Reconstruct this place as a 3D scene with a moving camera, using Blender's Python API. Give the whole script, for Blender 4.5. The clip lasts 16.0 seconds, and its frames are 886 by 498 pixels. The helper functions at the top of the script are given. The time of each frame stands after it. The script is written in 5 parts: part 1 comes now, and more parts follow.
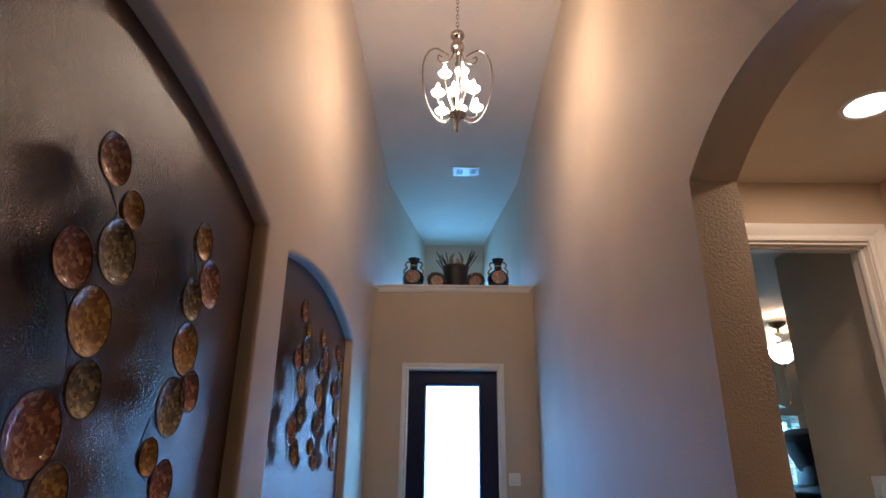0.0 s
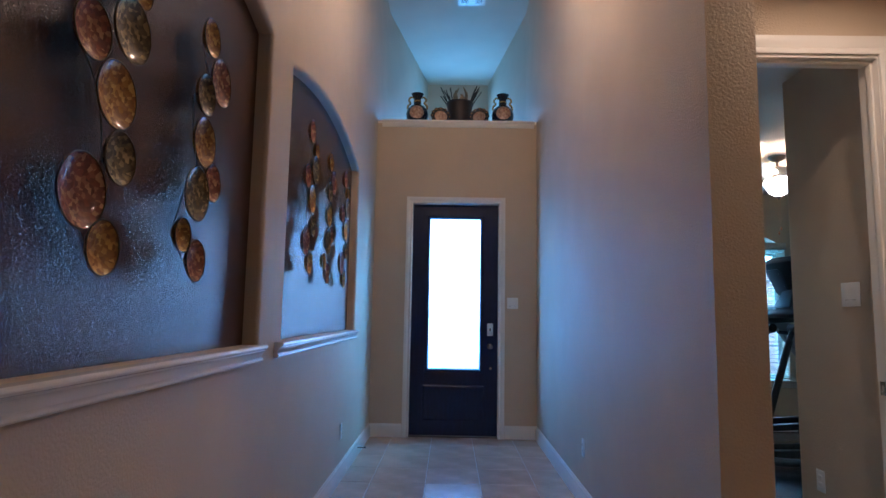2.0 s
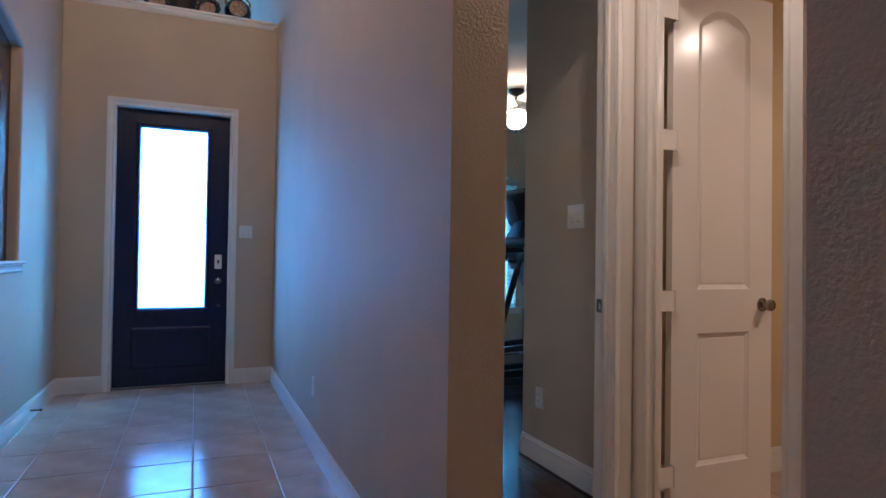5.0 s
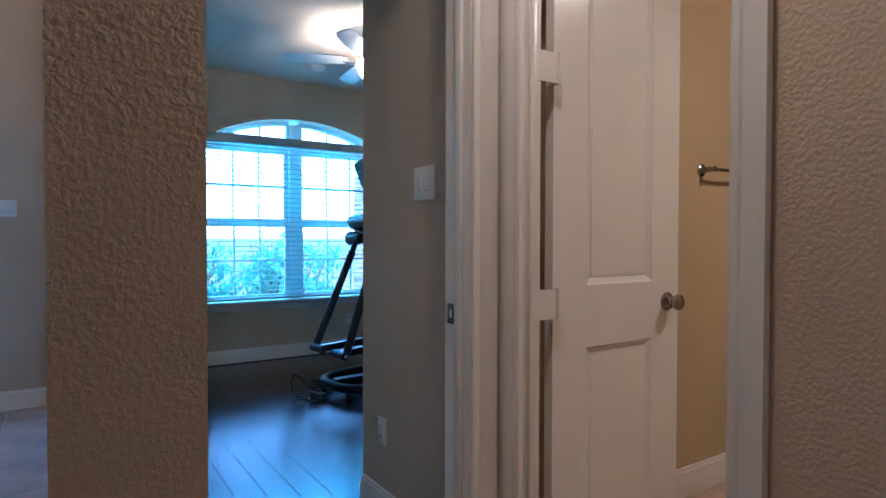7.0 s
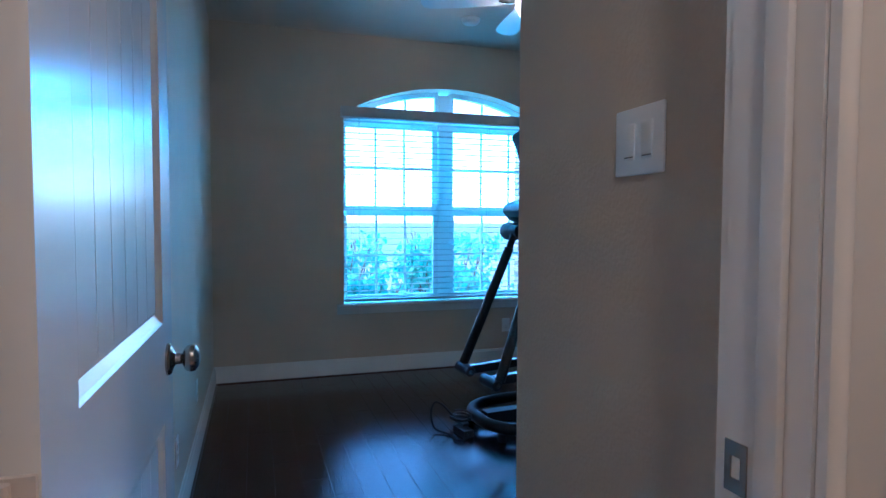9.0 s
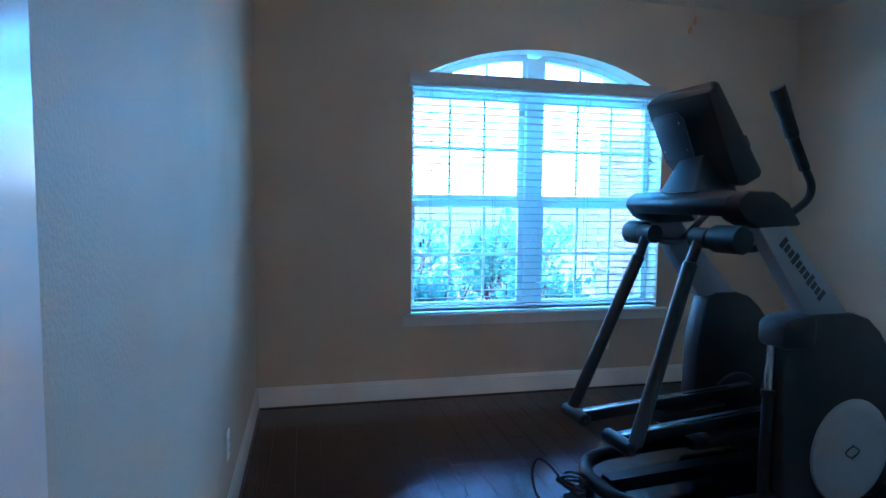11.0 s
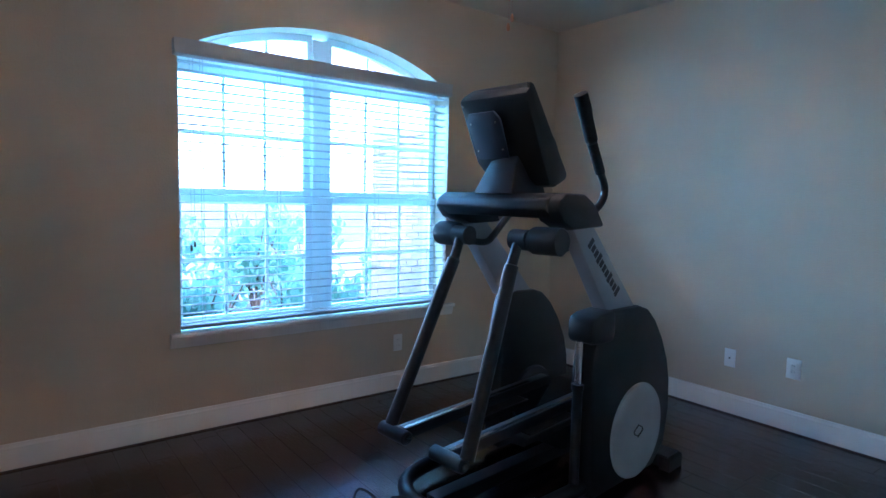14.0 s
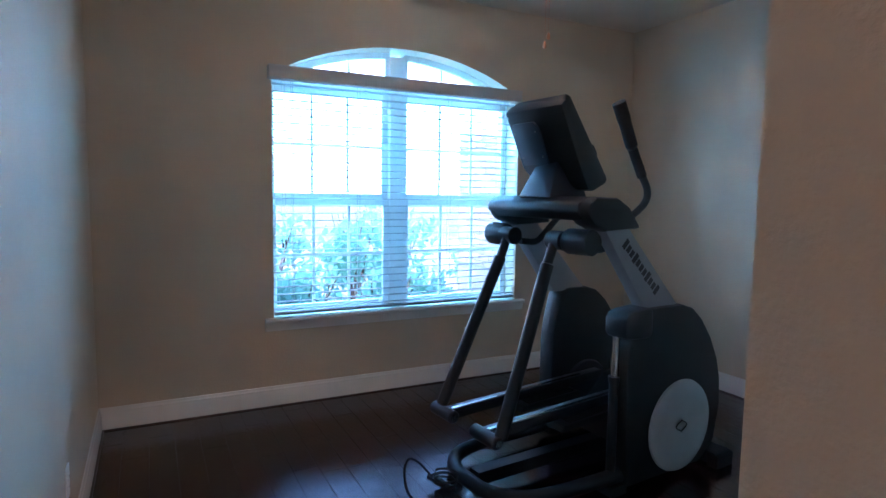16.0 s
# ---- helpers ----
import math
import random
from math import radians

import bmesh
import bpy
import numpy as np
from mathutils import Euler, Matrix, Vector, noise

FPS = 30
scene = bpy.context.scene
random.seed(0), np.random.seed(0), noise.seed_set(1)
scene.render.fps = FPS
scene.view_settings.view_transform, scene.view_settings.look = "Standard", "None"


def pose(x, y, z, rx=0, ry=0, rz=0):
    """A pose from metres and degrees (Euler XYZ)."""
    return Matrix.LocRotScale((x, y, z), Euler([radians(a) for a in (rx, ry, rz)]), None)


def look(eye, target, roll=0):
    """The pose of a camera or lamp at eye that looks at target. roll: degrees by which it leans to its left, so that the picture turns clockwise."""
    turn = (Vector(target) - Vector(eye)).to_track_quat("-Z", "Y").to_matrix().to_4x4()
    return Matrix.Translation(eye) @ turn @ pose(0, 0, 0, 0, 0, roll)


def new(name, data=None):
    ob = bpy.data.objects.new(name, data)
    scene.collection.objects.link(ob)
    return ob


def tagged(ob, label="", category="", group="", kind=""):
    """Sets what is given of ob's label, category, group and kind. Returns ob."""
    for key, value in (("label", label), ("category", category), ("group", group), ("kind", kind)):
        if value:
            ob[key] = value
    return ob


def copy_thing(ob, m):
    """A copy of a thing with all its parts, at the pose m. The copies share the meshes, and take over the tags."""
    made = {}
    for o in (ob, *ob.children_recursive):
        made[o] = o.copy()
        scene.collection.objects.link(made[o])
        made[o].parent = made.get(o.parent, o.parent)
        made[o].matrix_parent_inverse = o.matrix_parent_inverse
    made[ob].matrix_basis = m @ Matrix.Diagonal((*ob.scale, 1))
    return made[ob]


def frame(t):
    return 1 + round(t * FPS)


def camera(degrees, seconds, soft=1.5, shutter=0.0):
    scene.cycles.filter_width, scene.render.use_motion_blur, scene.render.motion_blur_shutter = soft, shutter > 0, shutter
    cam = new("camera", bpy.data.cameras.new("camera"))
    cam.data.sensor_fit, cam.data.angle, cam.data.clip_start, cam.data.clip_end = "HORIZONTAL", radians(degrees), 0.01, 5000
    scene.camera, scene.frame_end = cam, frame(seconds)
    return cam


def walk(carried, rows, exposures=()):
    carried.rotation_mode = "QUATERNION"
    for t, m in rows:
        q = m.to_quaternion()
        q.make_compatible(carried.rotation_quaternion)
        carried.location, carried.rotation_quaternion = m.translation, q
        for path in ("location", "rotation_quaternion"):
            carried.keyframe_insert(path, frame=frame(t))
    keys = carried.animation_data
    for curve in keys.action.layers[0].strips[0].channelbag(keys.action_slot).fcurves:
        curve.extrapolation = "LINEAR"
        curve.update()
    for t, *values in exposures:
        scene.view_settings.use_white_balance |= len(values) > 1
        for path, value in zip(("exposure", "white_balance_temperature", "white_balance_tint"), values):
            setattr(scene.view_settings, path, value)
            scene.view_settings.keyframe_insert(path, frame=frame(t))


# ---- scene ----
cam = camera(74.1, 16.0)
PATH = [
    (0, (0.998, 1.489, 1.443), (0.975, 3.359, 2.152), 0.7),
    (0.5, (1.001, 1.474, 1.387), (0.975, 3.385, 1.977), 0.9),
    (1, (1.0, 1.459, 1.337), (0.973, 3.407, 1.788), 1.0),
    (1.5, (0.994, 1.445, 1.291), (0.966, 3.417, 1.622), 1.0),
    (2, (0.986, 1.438, 1.243), (0.961, 3.426, 1.467), 1.0),
    (2.5, (0.994, 1.421, 1.207), (0.973, 3.415, 1.362), 1.0),
    (3, (1.027, 1.409, 1.18), (1.04, 3.407, 1.274), 0.9),
    (3.5, (1.074, 1.459, 1.168), (1.216, 3.453, 1.228), 0.9),
    (4, (1.127, 1.609, 1.171), (1.45, 3.583, 1.213), 0.8),
    (4.5, (1.148, 1.774, 1.166), (1.682, 3.701, 1.202), 0.8),
    (5, (1.23, 1.937, 1.156), (2.005, 3.78, 1.189), 0.8),
    (5.2, (1.265, 2.01, 1.136), (2.13, 3.813, 1.168), 0.9),
    (5.9, (1.455, 2.245, 1.148), (2.425, 3.993, 1.165), 0.5),
    (6.6, (1.722, 2.498, 1.172), (2.792, 4.188, 1.152), 0.3),
    (7.3, (2.002, 2.757, 1.193), (3.119, 4.415, 1.141), 0.1),
    (7.5, (2.038, 2.851, 1.201), (3.141, 4.518, 1.14), 0.4),
    (8, (2.145, 3.067, 1.218), (3.123, 4.81, 1.138), -0.1),
    (8.5, (2.28, 3.31, 1.22), (3.082, 5.139, 1.125), -0.0),
    (9, (2.377, 3.567, 1.236), (2.989, 5.469, 1.144), 0.2),
    (9.5, (2.427, 3.816, 1.251), (2.894, 5.758, 1.154), 0.5),
    (9.7, (2.440, 3.915, 1.246), (2.848, 5.870, 1.135), 0.4),
    (11.8, (2.355, 4.715, 1.344), (2.956, 6.615, 1.17), 1.3),
    (12, (2.352, 4.749, 1.346), (3.028, 6.623, 1.17), 1.3),
    (12.5, (2.317, 4.822, 1.345), (3.172, 6.621, 1.172), 1.4),
    (13, (2.284, 4.867, 1.34), (3.294, 6.585, 1.169), 1.4),
    (13.5, (2.277, 4.887, 1.34), (3.4, 6.533, 1.172), 1.4),
    (14, (2.272, 4.895, 1.335), (3.481, 6.479, 1.167), 1.3),
    (14.5, (2.288, 4.875, 1.309), (3.56, 6.41, 1.143), 1.3),
    (15, (2.315, 4.811, 1.319), (3.589, 6.344, 1.152), 1.2),
    (15.5, (2.325, 4.691, 1.342), (3.468, 6.323, 1.169), 1.1),
    (16, (2.365, 4.514, 1.376), (3.258, 6.294, 1.189), 0.8),
]
EXPOSURES = [(0, 3.33, 5100, 13), (2.5, 3.45, 4700, 13), (5, 3.52, 4550, 13), (7.5, 3.6, 4080, 7), (9.5, 3.68, 4010, 11), (12, 3.96, 4600, 22), (14, 4.07, 4880, 26), (16, 4.07, 5060, 26)]
walk(cam, [(t, look(eye, target, roll)) for t, eye, target, roll in PATH], EXPOSURES)

DOOR_W, DORMER_W, WINDOW_W, CHAND_W, CAN_W, FAN_W, BATH_W = 1.6, 3.8, 36, 6.9, 0.95, 13.0, 1.8

# ---- world, sun, large lights ----
world = bpy.data.worlds.new("world")
scene.world = world
world.use_nodes = True
wn = world.node_tree.nodes
sky = wn.new("ShaderNodeTexSky")
sky.sky_type, sky.sun_disc = "NISHITA", False
sky.sun_elevation, sky.sun_rotation = radians(50), radians(200)
world.node_tree.links.new(sky.outputs[0], wn["Background"].inputs[0])
wn["Background"].inputs[1].default_value = 0.15


def lamp(name, kind, m, power, color, **kw):
    data = bpy.data.lights.new(name, kind)
    data.energy, data.color = power, color
    for key, value in kw.items():
        if key == "size":
            data.shape, data.size, data.size_y = "RECTANGLE", value[0], value[1]
        elif key == "radius":
            data.shadow_soft_size = value
        elif key == "disk":
            data.shape, data.size = "DISK", value
        elif key == "angle":
            data.angle = value
        elif key == "cone":
            data.spot_size, data.spot_blend = value
    ob = new(name, data)
    ob.matrix_world = m
    return ob


WARM = (1.0, 0.62, 0.33)
DAY = (0.05, 0.42, 1.0)
CYAN_DAY = (0.23, 0.72, 1.0)
lamp("sun", "SUN", look((0, 0, 30), (6, 18, 0)), 1.5, (1.0, 0.98, 0.95), angle=radians(14))
lamp("door_daylight", "AREA", look((1.04, 7.80, 1.48), (1.04, 0, 1.30)), DOOR_W, DAY, size=(0.56, 1.60))
lamp("dormer_daylight", "AREA", look((1.07, 11.02, 3.95), (1.07, 8, 4.2)), DORMER_W, (0.17, 0.55, 1.0), size=(0.72, 0.72))
lamp("window_daylight", "AREA", look((3.88, 9.35, 2.70), (3.88, 7.0, 2.50)), WINDOW_W, CYAN_DAY, size=(3.4, 1.5))
lamp("chandelier_light", "POINT", pose(1.04, 4.72, 3.80), CHAND_W, WARM, radius=0.10)
lamp("bath_light", "AREA", look((4.5, 2.8, 2.730), (4.5, 2.8, 0)), BATH_W, WARM, disk=0.13)
lamp("can_light", "AREA", look((2.56, 3.36, 2.730), (2.56, 3.36, 0)), CAN_W, WARM, disk=0.13)
lamp("fan_light", "POINT", pose(3.93, 6.66, 2.43), FAN_W, WARM, radius=0.07)

# ---- materials ----


def material(name, color, rough=0.5, metal=0.0, vary=0.0, scale=6.0, bump=0.0, bump_scale=120.0, dark=None, coat=0.0,
             spec=0.5, island=0.0, stretch=None, detail=4.0):
    m = bpy.data.materials.new(name)
    m.use_nodes = True
    nt = m.node_tree
    n, l = nt.nodes, nt.links
    b = n["Principled BSDF"]
    b.inputs["Base Color"].default_value = (*color, 1)
    b.inputs["Roughness"].default_value = rough
    b.inputs["Metallic"].default_value = metal
    b.inputs["Specular IOR Level"].default_value = spec
    if coat:
        b.inputs["Coat Weight"].default_value = coat
        b.inputs["Coat Roughness"].default_value = 0.12
    tc = n.new("ShaderNodeTexCoord")
    src = tc.outputs["Object"]
    if stretch:
        mp = n.new("ShaderNodeMapping")
        mp.inputs["Scale"].default_value = stretch
        l.new(src, mp.inputs[0])
        src = mp.outputs[0]
    col = None
    if vary:
        t = n.new("ShaderNodeTexNoise")
        t.inputs["Scale"].default_value = scale
        t.inputs["Detail"].default_value = detail
        l.new(src, t.inputs["Vector"])
        ramp = n.new("ShaderNodeValToRGB")
        d = dark or tuple(c * (1 - vary) for c in color)
        ramp.color_ramp.elements[0].position, ramp.color_ramp.elements[1].position = 0.3, 0.7
        ramp.color_ramp.elements[0].color = (*d, 1)
        ramp.color_ramp.elements[1].color = (*color, 1)
        l.new(t.outputs["Fac"], ramp.inputs[0])
        col = ramp.outputs[0]
        rr = n.new("ShaderNodeMapRange")
        rr.inputs["To Min"].default_value, rr.inputs["To Max"].default_value = min(1, rough * 1.12), rough * 0.88
        l.new(t.outputs["Fac"], rr.inputs["Value"])
        l.new(rr.outputs[0], b.inputs["Roughness"])
    if island:
        oi = n.new("ShaderNodeObjectInfo")
        hs = n.new("ShaderNodeHueSaturation")
        mr = n.new("ShaderNodeMapRange")
        mr.inputs["To Min"].default_value, mr.inputs["To Max"].default_value = 1 - island, 1 + island
        l.new(oi.outputs["Random"], mr.inputs["Value"])
        l.new(mr.outputs[0], hs.inputs["Value"])
        hs.inputs["Color"].default_value = (*color, 1)
        if col:
            l.new(col, hs.inputs["Color"])
        col = hs.outputs[0]
    if col:
        l.new(col, b.inputs["Base Color"])
    if bump:
        t2 = n.new("ShaderNodeTexNoise")
        t2.inputs["Scale"].default_value = bump_scale
        t2.inputs["Detail"].default_value = 3
        l.new(src, t2.inputs["Vector"])
        bp = n.new("ShaderNodeBump")
        bp.inputs["Strength"].default_value = bump
        bp.inputs["Distance"].default_value = 0.004
        l.new(t2.outputs["Fac"], bp.inputs["Height"])
        l.new(bp.outputs[0], b.inputs["Normal"])
    return m


def emitter(name, color, strength):
    m = bpy.data.materials.new(name)
    m.use_nodes = True
    b = m.node_tree.nodes["Principled BSDF"]
    b.inputs["Base Color"].default_value = (0.9, 0.9, 0.88, 1)
    b.inputs["Emission Color"].default_value = (*color, 1)
    b.inputs["Emission Strength"].default_value = strength
    return m


PAINT = material("tan_wall_paint", (0.56, 0.46, 0.34), 0.66, vary=0.06, scale=2.5, bump=0.6, bump_scale=105, spec=0.3)
BATHP = material("yellowish_wall_paint", (0.60, 0.47, 0.27), 0.7, vary=0.06, scale=2.5, bump=0.3, bump_scale=150, spec=0.3)
CEIL = material("ceiling_paint", (0.60, 0.53, 0.43), 0.8, vary=0.05, scale=3, bump=0.5, bump_scale=80)
NICHE = material("brown_niche_paint", (0.082, 0.038, 0.026), 0.20, vary=0.18, scale=5, bump=0.6, bump_scale=190, spec=0.5)
TRIM = material("white_trim_paint", (0.78, 0.75, 0.70), 0.26, vary=0.04, scale=8)
DOORW = material("white_door_paint", (0.78, 0.75, 0.70), 0.21, vary=0.03, scale=4, spec=0.32)
TILE = material("beige_floor_tile", (0.60, 0.445, 0.335), 0.18, vary=0.28, scale=5, bump=0.12, bump_scale=18, island=0.06)
GROUT = material("pale_grout", (0.50, 0.45, 0.38), 0.75, vary=0.2, scale=30)
PLANK = material("dark_wood_plank", (0.031, 0.0085, 0.0095), 0.17, vary=0.5, scale=10, bump=0.35, bump_scale=14, island=0.2, stretch=(9, 1, 1), spec=0.9)
SUBFLOOR = material("dark_subfloor", (0.012, 0.008, 0.006), 0.6, vary=0.2)
GAP_DARK = material("shadow_gap_strip", (0.035, 0.018, 0.012), 0.35, vary=0.3, scale=20)
# The blue in this dark door colour imitates glow spilling from its glass.
ENTRY = material("glow_tinted_dark_door", (0.011, 0.018, 0.065), 0.34, vary=0.35, scale=7, stretch=(6, 6, 1), bump=0.15, bump_scale=30)
NICKEL = material("satin_nickel", (0.36, 0.32, 0.28), 0.24, metal=1.0, vary=0.08, scale=30)
BRONZE = material("dark_pewter_metal", (0.22, 0.19, 0.16), 0.35, metal=1.0, vary=0.15, scale=20)
PLASTIC = material("white_plastic", (0.80, 0.79, 0.76), 0.35, vary=0.03)
SLOT = material("dark_slot", (0.02, 0.02, 0.02), 0.6)
GLASS = bpy.data.materials.new("window_glass")
GLASS.use_nodes = True
gb = GLASS.node_tree.nodes["Principled BSDF"]
gb.inputs["Transmission Weight"].default_value = 1.0
gb.inputs["Roughness"].default_value = 0.0
gb.inputs["IOR"].default_value = 1.02
FROST = bpy.data.materials.new("frosted_glass")
FROST.use_nodes = True
gb = FROST.node_tree.nodes["Principled BSDF"]
gb.inputs["Transmission Weight"].default_value = 1.0
gb.inputs["Roughness"].default_value = 0.75
gb.inputs["IOR"].default_value = 1.1

# ---- mesh helpers ----


def box(bm, x0, y0, z0, x1, y1, z1, bevel=0.0, seg=2):
    start = len(bm.verts)
    vs = [bm.verts.new(p) for p in ((x0, y0, z0), (x1, y0, z0), (x1, y1, z0), (x0, y1, z0),
                                    (x0, y0, z1), (x1, y0, z1), (x1, y1, z1), (x0, y1, z1))]
    fs = [bm.faces.new([vs[i] for i in q]) for q in ((3, 2, 1, 0), (4, 5, 6, 7), (0, 1, 5, 4), (1, 2, 6, 5), (2, 3, 7, 6), (3, 0, 4, 7))]
    if bevel:
        edges = list({e for f in fs for e in f.edges})
        bmesh.ops.bevel(bm, geom=edges, offset=bevel, segments=seg, affect="EDGES", profile=0.5)
    return bm


def bbox(*a, **k):
    return box(bmesh.new(), *a, **k)


def finish(name, bm, mat, smooth=True):
    bmesh.ops.recalc_face_normals(bm, faces=bm.faces)
    me = bpy.data.meshes.new(name)
    bm.to_mesh(me)
    bm.free()
    me.materials.append(mat)
    if smooth:
        for p in me.polygons:
            p.use_smooth = True
        me.set_sharp_from_angle(angle=radians(32))
    return me


def part(name, bm, mat, parent=None, label="", m=None):
    ob = new(name, finish(name, bm, mat))
    if parent:
        ob.parent = parent
    if m is not None:
        ob.matrix_local = m
    if label:
        ob["label"] = label
    return ob


def thing(name, label, category, m=None, group=""):
    ob = new(name)
    ob.empty_display_size = 0.1
    if m is not None:
        ob.matrix_world = m
    return tagged(ob, label, category, group)


def structure(name, bm, mat, label, category="wall"):
    return tagged(part(name, bm, mat), label, category, kind="structure")


def revolve(bm, profile, steps=24, m=Matrix()):
    """Turn (radius, height) pairs round z."""
    rings = []
    for r, h in profile:
        if r < 1e-5:
            rings.append([bm.verts.new(m @ Vector((0, 0, h)))])
        else:
            rings.append([bm.verts.new(m @ Vector((r * math.cos(2 * math.pi * i / steps), r * math.sin(2 * math.pi * i / steps), h))) for i in range(steps)])
    for a, b in zip(rings, rings[1:]):
        for i in range(steps):
            j = (i + 1) % steps
            if len(a) == 1 and len(b) == 1:
                continue
            if len(a) == 1:
                bm.faces.new((a[0], b[i], b[j]))
            elif len(b) == 1:
                bm.faces.new((a[i], b[0], a[j]))
            else:
                bm.faces.new((a[i], b[i], b[j], a[j]))
    return bm


def tube(bm, pts, r, steps=10, closed=False):
    """A round bar along points; r is one radius or one for each point."""
    pts = [Vector(p) for p in pts]
    n = len(pts)
    rs = r if isinstance(r, (list, tuple)) else [r] * n
    rings, side = [], None
    for i, p in enumerate(pts):
        a, b = pts[(i - 1) % n if closed else max(i - 1, 0)], pts[(i + 1) % n if closed else min(i + 1, n - 1)]
        d = (b - a).normalized()
        if side is None:
            side = d.orthogonal().normalized()
        side = (side - d * side.dot(d)).normalized()
        up = d.cross(side)
        rings.append([bm.verts.new(p + (side * math.cos(2 * math.pi * k / steps) + up * math.sin(2 * math.pi * k / steps)) * rs[i]) for k in range(steps)])
    last = n if closed else n - 1
    for i in range(last):
        a, b = rings[i], rings[(i + 1) % n]
        for k in range(steps):
            bm.faces.new((a[k], a[(k + 1) % steps], b[(k + 1) % steps], b[k]))
    if not closed:
        bm.faces.new(rings[0][::-1])
        bm.faces.new(rings[-1])
    return bm


def smooth_path(pts, n=6):
    """Points on a Catmull-Rom curve through pts."""
    pts = [Vector(p) for p in pts]
    out = []
    for i in range(len(pts) - 1):
        p0, p1, p2, p3 = pts[max(i - 1, 0)], pts[i], pts[i + 1], pts[min(i + 2, len(pts) - 1)]
        for k in range(n):
            t = k / n
            out.append(0.5 * (2 * p1 + (p2 - p0) * t + (2 * p0 - 5 * p1 + 4 * p2 - p3) * t * t + (3 * p1 - p0 - 3 * p2 + p3) * t ** 3))
    return out + [pts[-1]]


def panel(outline, holes, place, depth, round_front=0.0, soft=()):
    """A flat plate with holes. outline and holes are (u, v) loops; place(u, v, d) gives the world point at depth d."""
    bm = bmesh.new()
    for loop in (outline, *holes):
        vs = [bm.verts.new(place(u, v, 0)) for u, v in loop]
        for a, b in zip(vs, vs[1:] + vs[:1]):
            bm.edges.new((a, b))
    bmesh.ops.triangle_fill(bm, edges=bm.edges[:], use_beauty=True)
    front = bm.faces[:]
    top = Vector(place(0, 0, depth)) - Vector(place(0, 0, 0))
    res = bmesh.ops.extrude_face_region(bm, geom=front)
    for g in res["geom"]:
        if isinstance(g, bmesh.types.BMVert):
            g.co += top
    bmesh.ops.recalc_face_normals(bm, faces=bm.faces)
    return bm


def prism(loop, place, depth):
    return panel(loop, (), place, depth)


def extrude_profile(profile, place, length):
    """A moulding: profile of (out, up) run along a line; place(s, out, up) gives the world point."""
    bm = bmesh.new()
    a = [bm.verts.new(place(0, o, u)) for o, u in profile]
    b = [bm.verts.new(place(length, o, u)) for o, u in profile]
    n = len(profile)
    for i in range(n):
        bm.faces.new((a[i], a[(i + 1) % n], b[(i + 1) % n], b[i]))
    bm.faces.new(a[::-1])
    bm.faces.new(b)
    return bm


def arc(u0, u1, v, rise, n=28):
    """Points of a segmental arch from (u1, v) over the crown back to (u0, v)."""
    c, h = (u0 + u1) / 2, (u1 - u0) / 2
    R = (h * h + rise * rise) / (2 * rise)
    a = math.asin(h / R)
    return [(c + R * math.sin(a - 2 * a * i / n), v + rise - R + R * math.cos(a - 2 * a * i / n)) for i in range(n + 1)]


def arch_hole(u0, u1, v0, v1, rise, n=28):
    return [(u0, v0), (u1, v0)] + arc(u0, u1, v1, rise, n)


# ---- structure ----
XL, XR, XV = 0.18, 1.895, 2.075
Y0, YF, YN = -2.5, 7.60, 8.28
XE, ZC, ZH, ZR = 6.0, 2.745, 5.05, 2.722
N1, N2 = (1.775, 3.933), (4.290, 6.462)
ZN, TL = 1.104, 3.332  # niche ledge and plant ledge heights

structure("wall_west", panel([(Y0, 0), (YF + 0.18, 0), (YF + 0.18, ZH), (Y0, ZH)],
                             [arch_hole(n[0] - 0.022, n[1] + 0.022, ZN - 0.016, 2.502, 0.15) for n in (N1, N2)],
                             lambda u, v, d: (XL - d, u, v), 0.108), PAINT, "tan textured hall wall with two arched niches")
structure("wall_west_backing", bbox(0, Y0, 0, 0.072, YF + 0.18, ZH), PAINT, "plain backing behind the niches")
for i, n in enumerate((N1, N2)):
    structure("niche_panel_%d" % (i + 1), prism(arch_hole(n[0] - 0.021, n[1] + 0.021, ZN - 0.0155, 2.5005, 0.15), lambda u, v, d: (0.113 - d, u, v), 0.040),
              NICHE, "dark brown textured back of an arched niche")
ax = (2.41, 3.468)
structure("wall_hall_east", panel([(Y0, 0), (ax[0], 0)] + arc(ax[0], ax[1], 2.475, 0.15)[::-1] + [(ax[1], 0), (YN + 0.18, 0), (YN + 0.18, ZH), (Y0, ZH)], (),
                                  lambda u, v, d: (XR + d, u, v), XV - XR), PAINT, "tan textured wall with an arched opening")
dx = (0.565, 1.513)
structure("wall_front", panel([(XL, 0), (dx[0], 0), (dx[0], 2.44), (dx[1], 2.44), (dx[1], 0), (XR, 0), (XR, TL - 0.032), (XL, TL - 0.032)], (),
                              lambda u, v, d: (u, YF + d, v), 0.18), PAINT, "tan wall round the front door below a plant ledge")
# Added out of view: the hall really opens into a living area here.
structure("wall_hall_south", bbox(0, Y0 - 0.1, 0, XV, Y0, ZH), PAINT, "unseen plain tan wall added to close the hall's open end")
structure("ceiling_hall", bbox(0, Y0 - 0.1, ZH, XV, 11.0, ZH + 0.1), CEIL, "tall flat painted hall ceiling", "ceiling")
